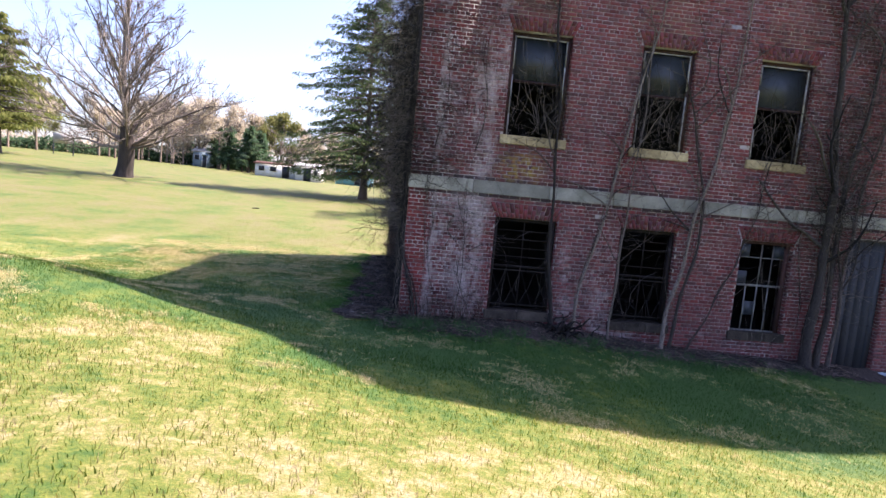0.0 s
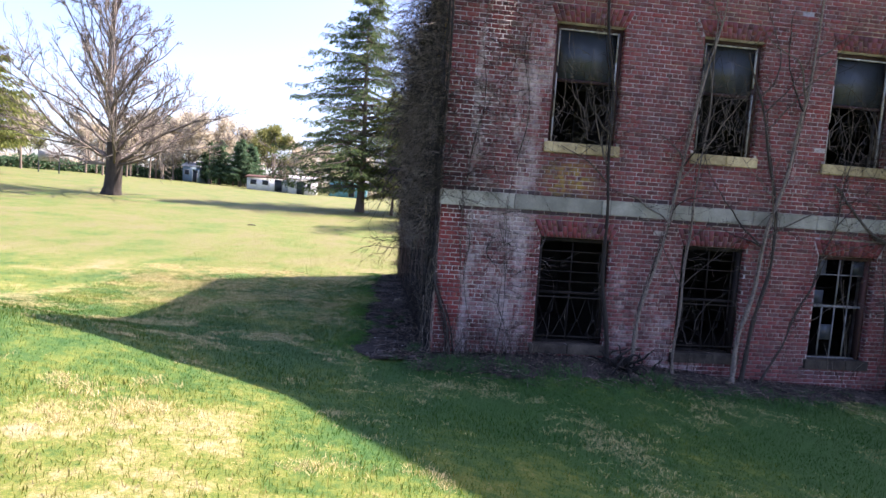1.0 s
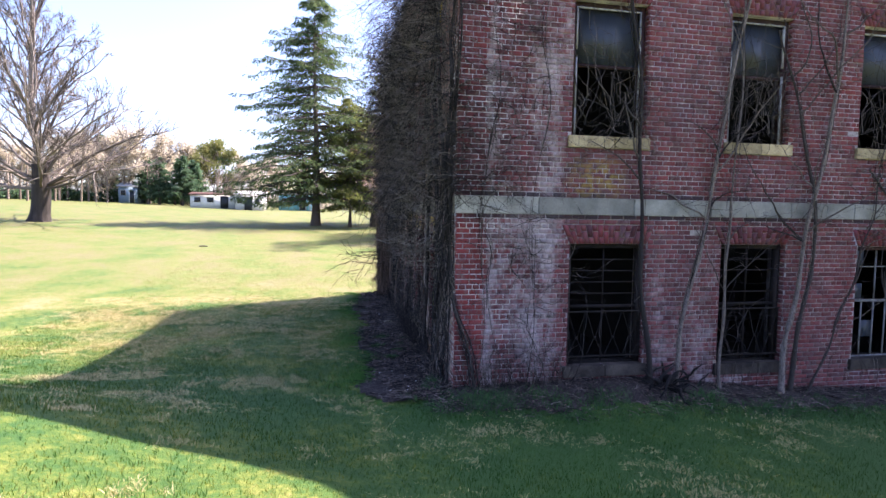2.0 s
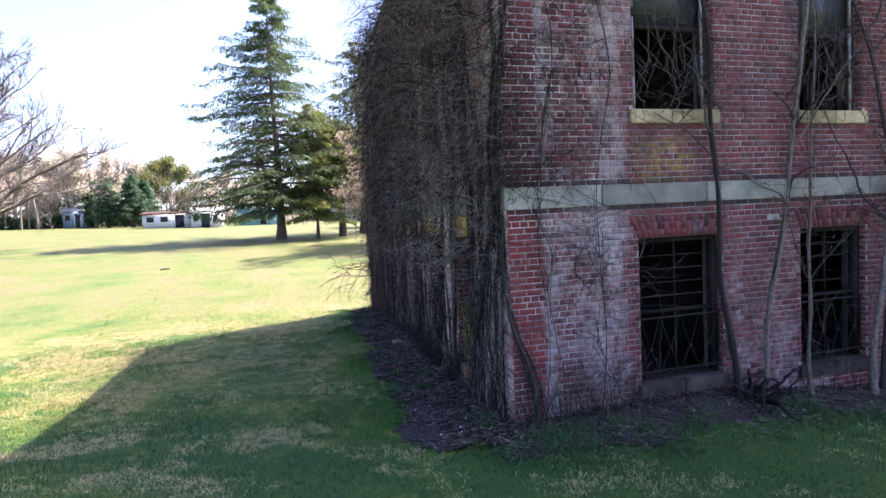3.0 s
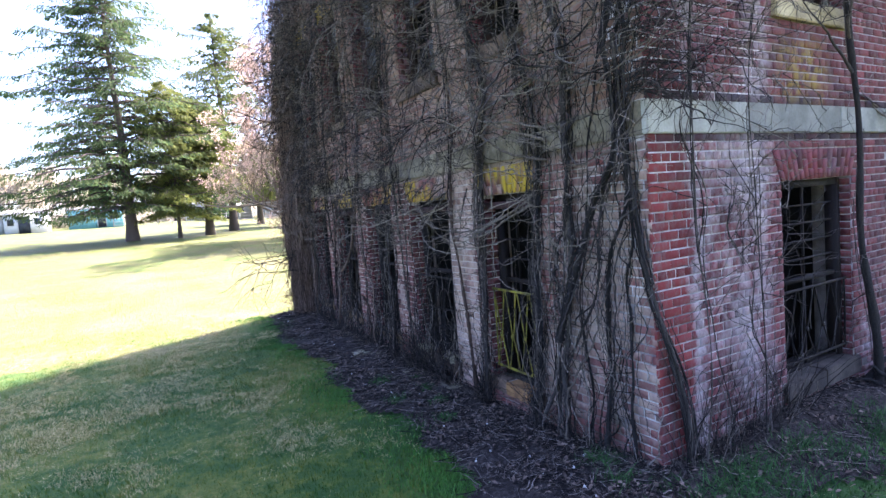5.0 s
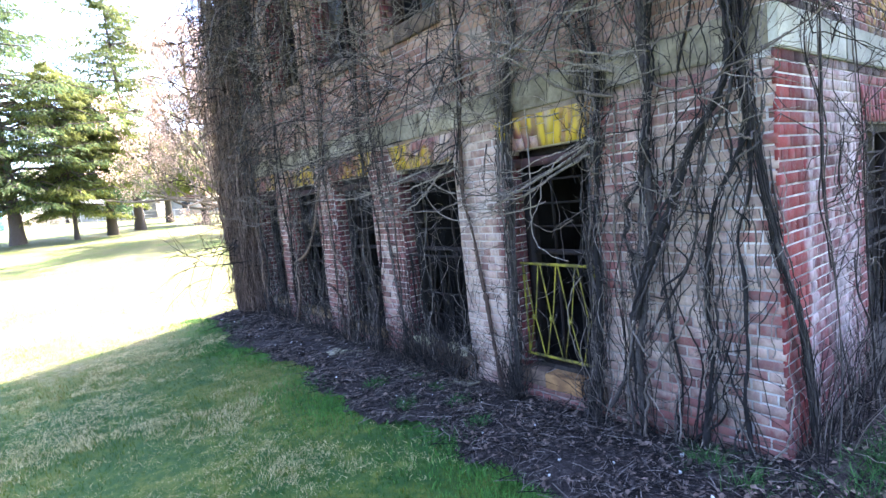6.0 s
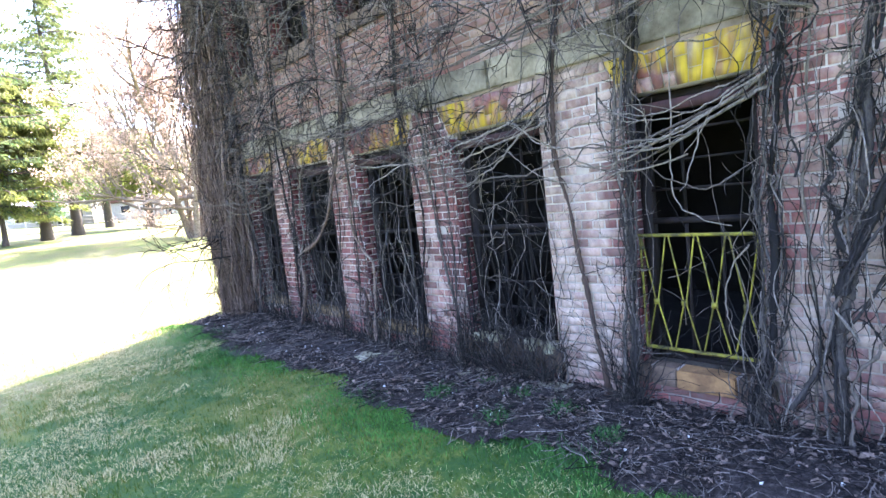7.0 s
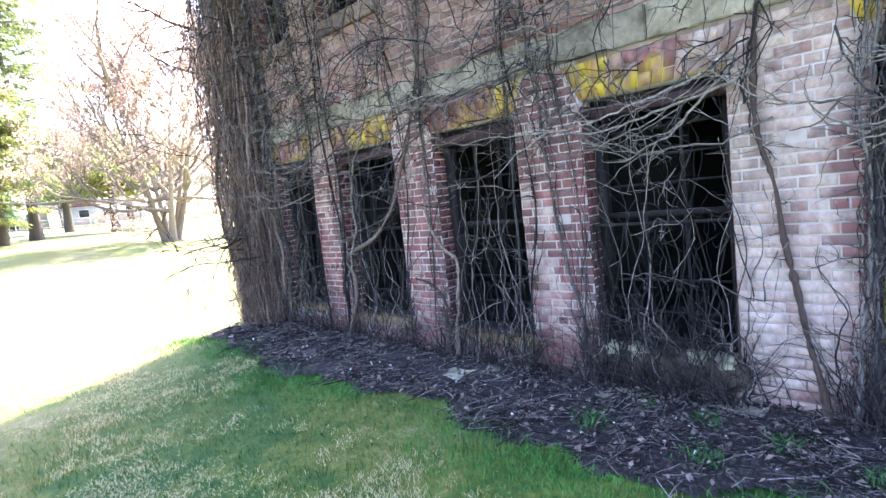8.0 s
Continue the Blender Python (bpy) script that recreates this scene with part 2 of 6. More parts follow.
def glow_through(k, share):
    """Lets part of the light pass through thin leaves."""
    out = k.t.nodes["Material Output"]
    tr = k.node("ShaderNodeBsdfTranslucent")
    src = k.b.inputs["Base Color"]
    if src.is_linked:
        k.t.links.new(src.links[0].from_socket, tr.inputs["Color"])
    else:
        tr.inputs["Color"].default_value = src.default_value
    mx = k.node("ShaderNodeMixShader", Fac=share)
    k.t.links.new(k.b.outputs[0], mx.inputs[1])
    k.t.links.new(tr.outputs[0], mx.inputs[2])
    k.t.links.new(mx.outputs[0], out.inputs["Surface"])


def lawn_material(name, blades):
    k = Mat(name, 0.8)
    patch = k.noise(0.45, 5, 0.62)
    tuft = k.noise(4.2, 6, 0.75)
    f = k.math("ADD", k.math("MULTIPLY", patch, 0.44), k.math("MULTIPLY", tuft, 0.36))
    f = k.math("ADD", f, k.math("MULTIPLY", k.noise(15, 4, 0.7), 0.2))
    # greener, darker turf beside the walls: the building's shade put into the colour
    front_shade = k.math("MULTIPLY", k.span(k.axis(0), -2.5, 0.5), k.math("MULTIPLY", k.span(k.axis(1), 4.5, 7.0), k.math("SUBTRACT", 1.0, k.span(k.axis(1), 9.0, 11.0))))
    f = k.math("SUBTRACT", f, k.math("MULTIPLY", front_shade, 0.055))
    wall_shade = k.math("MULTIPLY", k.span(k.axis(1), 4.5, 7.0), k.math("SUBTRACT", 1.0, k.math("ADD", k.math("MULTIPLY", k.span(k.axis(1), 11.6, 14.0), 0.36), k.math("MULTIPLY", k.span(k.axis(1), 17.0, 20.0), 0.8))))
    wall_shade = k.math("MULTIPLY", wall_shade, k.span(k.axis(0), -11.0, -7.5))
    f = k.math("SUBTRACT", f, k.math("MULTIPLY", wall_shade, 0.078))
    # the open field is drier and more even than the grass by the building
    dry = k.math("MULTIPLY", k.span(k.axis(1), 14.0, 24.0), 0.25)
    f = k.math("ADD", k.math("MULTIPLY", f, k.math("SUBTRACT", 1.0, dry)), k.math("MULTIPLY", dry, 0.478))
    if blades:
        f = k.math("ADD", f, k.math("MULTIPLY", k.math("SUBTRACT", k.island(), 0.5), 0.12))
    c = k.ramp(f, (0.38, (0.021, 0.080, 0.011)), (0.44, (0.055, 0.110, 0.013)), (0.50, (0.145, 0.168, 0.024)), (0.545, (0.245, 0.225, 0.074)), (0.61, (0.38, 0.315, 0.20)))
    cream = k.ramp(k.math("ADD", k.math("MULTIPLY", patch, 0.5), k.math("MULTIPLY", tuft, 0.5)), (0.43, 0.12), (0.56, 0.80))
    c = k.mix(k.math("MULTIPLY", k.span(k.axis(1), 13.0, 24.0), cream), c, (0.125, 0.108, 0.050))
    c = k.mix(k.ramp(k.noise(60, 4, 0.7), (0.35, 0.5 if not blades else 0.1), (0.62, 0.0)), c, (0.026, 0.070, 0.014))
    m = k.done(c, k.noise(90, 4, 0.7) if not blades else None, 0.02)
    if blades:
        glow_through(k, 0.68)
    return m


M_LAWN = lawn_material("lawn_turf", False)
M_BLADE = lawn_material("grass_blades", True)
k = Mat("dark_leaf_mould", 0.95)
c = k.ramp(k.noise(26, 6, 0.7), (0.3, (0.010, 0.008, 0.008)), (0.5, (0.034, 0.027, 0.025)), (0.70, (0.115, 0.093, 0.082)))
M_SOIL = k.done(c, k.noise(40, 6, 0.75), 0.03)

# ---- mesh building ----
class Build:
    """Collects loose pieces of one mesh as arrays."""
    def __init__(self):
        self.v, self.f, self.n = [], [], 0

    def add(self, verts, faces):
        verts = np.asarray(verts, float).reshape(-1, 3)
        self.v.append(verts)
        self.f.append(np.asarray(faces, int) + self.n)
        self.n += len(verts)

    def box(self, lo, hi):
        lo, hi = np.minimum(lo, hi), np.maximum(lo, hi)
        g = np.array([[x, y, z] for x in (lo[0], hi[0]) for y in (lo[1], hi[1]) for z in (lo[2], hi[2])])
        self.add(g, BOX_FACES)

    def tube(self, path, radius, sides=4):
        p = np.asarray(path, float)
        r = np.broadcast_to(np.asarray(radius, float), (len(p),))
        d = np.gradient(p, axis=0)
        d /= np.linalg.norm(d, axis=1)[:, None] + 1e-9
        ref = np.eye(3)[np.argmin(np.abs(d).sum(0))]
        a = np.cross(d, ref)
        a /= np.linalg.norm(a, axis=1)[:, None] + 1e-9
        b = np.cross(d, a)
        t = np.arange(sides) * 2 * np.pi / sides
        ring = p[:, None] + r[:, None, None] * (np.cos(t)[None, :, None] * a[:, None] + np.sin(t)[None, :, None] * b[:, None])
        i = np.arange(len(p) - 1)[:, None] * sides
        j = np.arange(sides)[None]
        q = (j + 1) % sides
        self.add(ring.reshape(-1, 3), np.stack([i + j, i + q, i + sides + q, i + sides + j], -1).reshape(-1, 4))

    def mesh(self, name, smooth=False):
        m = bpy.data.meshes.new(name)
        v = np.concatenate(self.v)
        m.vertices.add(len(v))
        m.vertices.foreach_set("co", v.ravel())
        sizes = np.concatenate([np.full(len(f), f.shape[1]) for f in self.f])
        loops = np.concatenate([f.ravel() for f in self.f])
        m.loops.add(len(loops))
        m.loops.foreach_set("vertex_index", loops)
        m.polygons.add(len(sizes))
        m.polygons.foreach_set("loop_start", np.concatenate([[0], np.cumsum(sizes)[:-1]]))
        if smooth:
            m.polygons.foreach_set("use_smooth", np.ones(len(sizes), bool))
        m.update(calc_edges=True)
        m.validate()
        return m


BOX_FACES = [[0, 1, 3, 2], [4, 6, 7, 5], [0, 4, 5, 1], [2, 3, 7, 6], [0, 2, 6, 4], [1, 5, 7, 3]]


def part(name, build, material, parent=None, label="", kind="", smooth=False):
    """Links one mesh as a thing, or as a part under a thing."""
    data = build if isinstance(build, bpy.types.Mesh) else build.mesh(name, smooth)
    if not data.materials:
        data.materials.append(material)
    ob = new(name, data)
    if parent:
        ob.parent = parent
    return tagged(ob, label, kind=kind)


def thing(name, label, category, group="", kind="", at=(0, 0, 0)):
    ob = new(name)
    ob.empty_display_size = 0.2
    ob.location = at
    return tagged(ob, label, category, group, kind)


rng = np.random.default_rng(7)

# ---- ground ----
def softplus(v, w):
    return w * np.logaddexp(0, np.asarray(v, float) / w)


def height(x, y):
    """The lawn: level beside the building, rising towards the open field and away behind."""
    x, y = np.asarray(x, float), np.asarray(y, float)
    near = 0.22 * softplus(8.3 - y - 0.65 * np.clip(x, -12, 12), 0.9)
    near = 1.5 * np.tanh(near / 1.5) - 0.04 * softplus(x - 1.0, 1.0) * np.exp(-np.maximum(x - 14, 0) / 8)
    near = near + 0.36 * np.exp(-((x + 5.6) / 2.6) ** 2 - ((y - 8.0) / 2.3) ** 2)
    near = near + 0.19 * np.exp(-((x - 2.4) / 2.3) ** 2 - ((y - 10.4) / 0.8) ** 2)
    far = 5.5 * np.tanh(0.046 * softplus(y - 17, 2.0) / 5.5)
    left = 0.03 * softplus(-x - 8, 3.0) * np.clip((y - 12) / 20, 0, 1)
    return near + far + 3.0 * np.tanh(left / 3.0)


def axis_steps(centre, half, step, reach, grow=1.13):
    a = list(np.arange(0, half, step))
    s = step
    while a[-1] < reach:
        s *= grow
        a.append(a[-1] + s)
    a = np.array(a)
    return centre + np.concatenate([-a[:0:-1], a])


gx, gy = axis_steps(-1.0, 10, 0.2, 900), axis_steps(10.0, 11, 0.2, 1200)
X, Y = np.meshgrid(gx, gy)
bump = np.array([noise.noise((x * 0.9, y * 0.9, 0)) for x, y in zip(X.ravel(), Y.ravel())]) * 0.02
G = Build()
nx = len(gx)
i, j = np.meshgrid(np.arange(nx - 1), np.arange(len(gy) - 1))
a = (j * nx + i).ravel()
G.add(np.column_stack([X.ravel(), Y.ravel(), height(X, Y).ravel() + bump]), np.column_stack([a, a + 1, a + nx + 1, a + nx]))
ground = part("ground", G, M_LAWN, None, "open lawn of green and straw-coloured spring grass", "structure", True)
ground["category"] = "lawn"

# ---- building ----
FX, FY = 0.15, 10.36                      # outer faces of the side wall and the front wall
END_X, END_Y, TOP = 23.0, 20.0, 7.8
THICK, COURSE, BRICK = 0.36, 0.074, 0.208
BAND = (2.69, 2.94)


def front(u, d, z):
    return np.array((u, FY + d, z))


def side(u, d, z):
    return np.array((FX + d, u, z))


FRONT_LOW = [(1.88, 3.14, 0.40, 2.26), (4.44, 5.63, 0.34, 2.26), (7.03, 8.18, 0.32, 2.24)]
FRONT_HIGH = [(1.86, 3.06, 3.85, 5.83), (4.45, 5.57, 3.85, 5.83), (6.90, 8.08, 3.85, 5.83)]
DOOR = (9.40, 10.35, -0.35, 2.45)
SIDE_LOW = [(11.70, 12.58, 0.34, 2.36), (13.33, 14.40, 0.34, 2.37), (15.04, 16.06, 0.34, 2.38), (16.65, 17.69, 0.40, 2.40), (18.24, 19.12, 0.45, 2.42)]
SIDE_HIGH = [(a + 0.03, b - 0.03, 3.90, 5.85) for a, b, _, _ in SIDE_LOW]


def cut_wall(build, at, u0, u1, z0, z1, holes):
    """A thick wall of butted blocks with the openings left free."""
    us = sorted({u0, u1, *[h[0] for h in holes], *[h[1] for h in holes]})
    for a, b in zip(us, us[1:]):
        zs = z0
        for h in sorted((h for h in holes if h[0] < b and h[1] > a), key=lambda h: h[2]):
            build.box(at(a, 0, zs), at(b, THICK, h[2]))
            zs = h[3]
        build.box(at(a, 0, zs), at(b, THICK, z1))


def brick_rows(u0, u1, z0, z1, holes):
    """Running bond with a header course every sixth row, cut round the openings."""
    out, row, z = [], 0, z0
    while z < z1 - 0.02:
        top = z + COURSE - 0.011
        header = row % 6 == 5
        step = BRICK / 2 if header else BRICK
        u = u0 - (step / 2 if row % 2 else 0.0)
        spans = [(u0, u1)]
        for h in holes:
            if h[2] < top and h[3] > z:
                spans = [s for a, b in spans for s in ((a, min(b, h[0])), (max(a, h[1]), b)) if s[1] - s[0] > 0.03]
        while u < u1:
            for a, b in spans:
                lo, hi = max(u, a) + (0.0 if u < a else 0.0055), min(u + step, b) - (0.0 if u + step > b else 0.0055)
                if hi - lo > 0.025:
                    out.append((lo, hi, z, top))
            u += step
        z += COURSE
        row += 1
    return out


def brick_shell(at, u0, u1, z0, z1, proud):
    """A brick's face with a worn edge: nine quads, open at the back."""
    e = 0.005
    rings = [at(u, d, z) for dd, k in ((0.01, 0), (-proud + e, 0), (-proud, e)) for d in (dd,)
             for u, z in ((u0 + k, z0 + k), (u1 - k, z0 + k), (u1 - k, z1 - k), (u0 + k, z1 - k))]
    return rings


SHELL = [[r * 4 + i, r * 4 + (i + 1) % 4, r * 4 + 4 + (i + 1) % 4, r * 4 + 4 + i] for r in (0, 1) for i in range(4)] + [[8, 9, 10, 11]]


def lay_bricks(wall, at, rows, picked, material):
    """Bricks of a picked stretch are objects of their own; the rest are one joined mesh."""
    rest, singles = Build(), []
    for r in rows:
        if rng.random() < 0.0015:
            continue
        if picked(r) and len(singles) < 300:
            singles.append(r)
        else:
            rest.add(brick_shell(at, *r, (0.008 if at is front else 0.005) + rng.normal(0, 0.0022)), SHELL)
    part("brickwork", rest, material, wall, kind="stuff")
    return singles


def single_bricks(wall, at, singles, material):
    one = Build()
    one.add(brick_shell(lambda u, d, z: at(u, d, z) - at(0, 0, 0), -0.5 * BRICK + 0.005, 0.5 * BRICK - 0.005, -0.0315, 0.0315, 0.008 if at is front else 0.005), SHELL)
    data = one.mesh("brick")
    for u0, u1, z0, z1 in singles:
        ob = part("brick", data, material, wall)
        p = at((u0 + u1) / 2, rng.normal(0, 0.0022), (z0 + z1) / 2)
        ob.location = p
        k = (u1 - u0) / (BRICK - 0.01)
        ob.scale = (k, 1, 1) if at is front else (1, k, 1)


def jamb_bricks(build, at, hole):
    """Brick ends showing in the reveals of an opening."""
    u0, u1, z0, z1 = hole
    z, row = z0, 0
    while z < z1 - 0.04:
        cut = 0.10 if row % 2 else 0.2
        for a, b in ((0.004, cut - 0.006), (cut + 0.006, 0.21)):
            if b > a:
                build.box(at(u0 - 0.02, a, z), at(u0 + 0.006, b, z + COURSE - 0.011))
                build.box(at(u1 - 0.006, a, z), at(u1 + 0.02, b, z + COURSE - 0.011))
        z += COURSE
        row += 1


def jack_arch(wall, at, hole, rise, material, flare=0.13):
    """A flat arch of upright bricks that fan out from the opening."""
    u0, u1, _, z = hole
    n = int((u1 - u0) / 0.078)
    mid = (u0 + u1) / 2
    for i in range(n):
        cuts = [0.0, 0.66, 1.0] if i % 2 else [0.0, 0.34, 1.0]
        for a, b in zip(cuts, cuts[1:]):
            q = []
            for t, k in ((a, 0.05), (b, -0.05)):
                w = (u1 - u0) / 2 + flare * t
                zz = z + rise * t + k * 0.08
                q.append((mid + w * (2 * i / n - 1) + 0.005, mid + w * (2 * (i + 1) / n - 1) - 0.005, zz))
            (a0, a1, za), (b0, b1, zb) = q
            pr = 0.009 + rng.normal(0, 0.002)
            v = [at(u, d, zz) for d in (0.05, -pr) for u, zz in ((a0, za), (a1, za), (b1, zb), (b0, zb))]
            s = Build()
            s.add(v, [[0, 1, 5, 4], [1, 2, 6, 5], [2, 3, 7, 6], [3, 0, 4, 7], [4, 5, 6, 7]])
            part("arch_brick", s, material, wall)


def slab(name, lo, hi, material, label, parent=None, kind="structure", category=""):
    b = Build()
    b.box(lo, hi)
    ob = part(name, b, material, parent, label, kind)
    if category:
        ob["category"] = category
    return ob


def block_row(name, at, u0, u1, z0, z1, proud, length, material, parent, deep=0.12):
    """Cast blocks laid end to end along a wall, with open joints and knocked edges."""
    u = u0
    while u < u1 - 0.05:
        w = min(length * rng.uniform(0.85, 1.15), u1 - u)
        b = bmesh.new()
        bmesh.ops.create_cube(b, size=1.0)
        lo, hi = at(u + 0.004, -proud + rng.normal(0, 0.002), z0), at(u + w - 0.004, deep, z1 + rng.normal(0, 0.002))
        lo, hi = np.minimum(lo, hi), np.maximum(lo, hi)
        for vert in b.verts:
            vert.co = Vector(tuple((lo + hi) / 2 + np.array(vert.co) * (hi - lo)))
        bmesh.ops.bevel(b, geom=b.edges[:], offset=0.009, segments=2, affect="EDGES")
        data = bpy.data.meshes.new(name)
        b.to_mesh(data)
        b.free()
        part(name, data, material, parent)
        u += w


def arch_zone(h):
    """The widening courses that a flat arch takes up, and the course seat of the sill."""
    return [(h[0] - 0.13 * (i + 0.5) / 4 - 0.006, h[1] + 0.13 * (i + 0.5) / 4 + 0.006, h[3] + 0.0725 * i, h[3] + 0.0725 * (i + 1) - 0.004) for i in range(4)] + [(h[0] - 0.05, h[1] + 0.05, h[2] - 0.10, h[2])]



front_holes = FRONT_LOW + FRONT_HIGH
W = Build()
cut_wall(W, front, FX, END_X, -1.5, TOP, front_holes + [DOOR])
wall_front = part("wall_front", W, M_MORTAR, None, "red brick wall with pale mortar and lime stains", "structure")
W = Build()
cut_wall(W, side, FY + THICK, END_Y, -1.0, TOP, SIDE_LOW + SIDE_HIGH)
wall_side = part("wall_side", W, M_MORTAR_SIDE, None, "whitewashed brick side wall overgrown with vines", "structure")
for w, c in ((wall_front, "wall"), (wall_side, "wall")):
    w["category"] = c
keep_out = lambda hs: hs + [z for h in hs for z in arch_zone(h)]
band_hole = [(-100, 100, BAND[0] + 0.02, BAND[1] + 0.004)]
rows = brick_rows(FX - 0.008, 11.2, -0.55, BAND[0], keep_out(front_holes) + [DOOR] + band_hole) + brick_rows(FX - 0.008, 11.2, BAND[1] + 0.008, 7.7, keep_out(front_holes) + band_hole)
front_singles = lay_bricks(wall_front, front, rows, lambda r: r[1] < 1.9 and 0.1 < r[2] < 2.69, M_BRICK_FRONT)
rows = brick_rows(FY - 0.006, END_Y, -0.3, BAND[0], keep_out(SIDE_LOW + SIDE_HIGH) + band_hole) + brick_rows(FY - 0.006, END_Y, BAND[1] + 0.008, 7.7, keep_out(SIDE_LOW + SIDE_HIGH) + band_hole)
side_singles = lay_bricks(wall_side, side, rows, lambda r: (r[1] < 11.72 or 12.5 < r[0] < 13.34) and 0.25 < r[2] < 2.3, M_BRICK_SIDE)
J = Build()
for h in FRONT_LOW + FRONT_HIGH + [DOOR]:
    jamb_bricks(J, front, h)
part("jamb_brickwork", J, M_BRICK_JAMB, wall_front, kind="stuff")
J = Build()
for h in SIDE_LOW + SIDE_HIGH:
    jamb_bricks(J, side, h)
part("jamb_brickwork", J, M_BRICK_JAMB, wall_side, kind="stuff")
block_row("band_block", front, FX - 0.03, 11.2, *BAND, 0.035, 1.35, M_CONCRETE, wall_front)
block_row("band_block", side, FY + 0.003, END_Y, *BAND, 0.03, 1.1, M_BAND_SIDE, wall_side)
for h in front_holes:
    jack_arch(wall_front, front, h, 0.288, M_BRICK_ARCH)
for h in SIDE_LOW + SIDE_HIGH:
    jack_arch(wall_side, side, h, 0.288, M_BRICK_ARCH_SIDE)
for at, hs, w in ((front, front_holes, wall_front), (side, SIDE_LOW + SIDE_HIGH, wall_side)):
    for h in hs:
        stone = (M_SILL_TAN if h[2] < 2 and h[0] > 15 else M_SILL_BROWN) if at is side else M_SILL if h[2] > 2 else M_SILL_DARK
        if at is side and h is SIDE_LOW[0]:
            block_row("sill_block", at, h[0] + 0.20, h[0] + 0.60, h[2] - 0.13, h[2] + 0.008, 0.05, 0.5, M_ORANGE, w)
            block_row("sill_block", at, h[0] - 0.03, h[0] + 0.195, h[2] - 0.14, h[2] + 0.006, 0.02, 0.15, M_SILL_BROWN, w)
            block_row("sill_block", at, h[0] + 0.605, h[1] + 0.03, h[2] - 0.14, h[2] + 0.006, 0.02, 0.2, M_SILL_BROWN, w)
            slab("sill_bed", at(h[0] + 0.003, 0.121, h[2] - 0.02), at(h[1] - 0.003, THICK + 0.01, h[2] + 0.006), M_SILL_DARK, "", w, "")
            continue
        if stone is M_SILL_TAN:
            block_row("sill_block", at, h[0] - 0.04, h[1] + 0.04, h[2] - 0.096, h[2] + 0.008, 0.026, 0.36, stone, w)
        else:
            block_row("sill_block", at, h[0] - 0.06, h[1] + 0.06, h[2] - 0.165, h[2] + 0.008, 0.05, 0.72, stone, w)
        slab("sill_bed", at(h[0] + 0.003, 0.121, h[2] - 0.02), at(h[1] - 0.003, THICK + 0.01, h[2] + 0.006), M_SILL_DARK, "", w, "")

# closing walls, floors and roof
slab("wall_back", (FX + THICK, END_Y - THICK, -1), (END_X - THICK, END_Y, TOP), M_MORTAR, "plain brick back wall of the building", category="wall")
slab("wall_far_end", (END_X - THICK, FY + THICK, -1.5), (END_X, END_Y, TOP), M_MORTAR, "plain brick end wall of the building", category="wall")
# unseen partitions and a back lining, added to keep light out of the rooms
slab("interior_wall", (FX + THICK, 14.72, 0.12), (END_X - THICK, 14.86, 7.0), M_ROOM_BLACK, "near-black partition added to keep the rooms dark", category="wall")
slab("interior_wall", (3.72, FY + THICK, 0.12), (3.86, 14.72, 7.0), M_ROOM_BLACK, "near-black partition added to keep the rooms dark", category="wall")
slab("interior_wall", (FX + THICK, END_Y - THICK - 0.06, 0.12), (END_X - THICK, END_Y - THICK - 0.003, 7.0), M_ROOM_BLACK, "near-black lining added over the pale back wall", category="wall")
slab("interior_wall", (3.40, 14.86, 0.12), (3.54, END_Y - THICK - 0.06, 7.0), M_ROOM_BLACK, "near-black partition added to keep the rooms dark", category="wall")
slab("floor", (FX + THICK, FY + THICK, -0.3), (END_X - THICK, END_Y, 0.10), M_ROOM_BLACK, "floor slab in the near-black of the unlit rooms", category="floor")
slab("ceiling", (FX + THICK, FY + THICK, 3.0), (END_X - THICK, END_Y, 3.3), M_ROOM_BLACK, "dark floor slab between the storeys", category="ceiling")
# unseen roof: its profile is shaped to cast the shadow outline on the lawn
R = Build()
prof = [(FX - 0.12, TOP), (4.2, 9.5), (5.7, 10.6), (12.5, 17.7), (14.1, 17.7), (16.4, 13.3), (END_X + 0.12, 12.0), (END_X + 0.12, TOP)]
m = len(prof)
v = [(x, y, z) for y in (FY - 0.02, END_Y) for x, z in prof]
R.add(v, [[i, m + i, m + (i + 1) % m, (i + 1) % m] for i in range(m)])
R.add(v, [list(range(m)), list(range(2 * m - 1, m - 1, -1))])
roof = part("roof", R, M_ROOF, None, "unseen dark roof with a profile shaped to cast the lawn shadow", "structure")
roof["category"] = "roof"

# ---- windows, grilles and the boarded door ----
def bars(name, at, parent, lines, r, material, depth):
    """Each line (u0, z0, u1, z1) becomes one bar of its own."""
    for u0, z0, u1, z1 in lines:
        b = Build()
        t = np.linspace(0, 1, 5)
        path = [at(u0 + (u1 - u0) * s, depth + math.sin(s * 3.1 + u0) * 0.003, z0 + (z1 - z0) * s) for s in t]
        b.tube(path, r, 6)
        part(name, b, material, parent, smooth=True)


def timber(name, at, parent, u0, u1, z0, z1, d0, d1, material):
    b = Build()
    b.box(at(u0, d0, z0), at(u1, d1, z1))
    return part(name, b, material, parent)


def glass_pane(at, parent, u0, u1, z0, z1, depth):
    b = Build()
    b.box(at(u0, depth, z0), at(u1, depth + 0.004, z1))
    ob = part("pane", b, M_GLASS, parent, "grimy dark window pane")
    ob.visible_shadow = False


window_count = 0


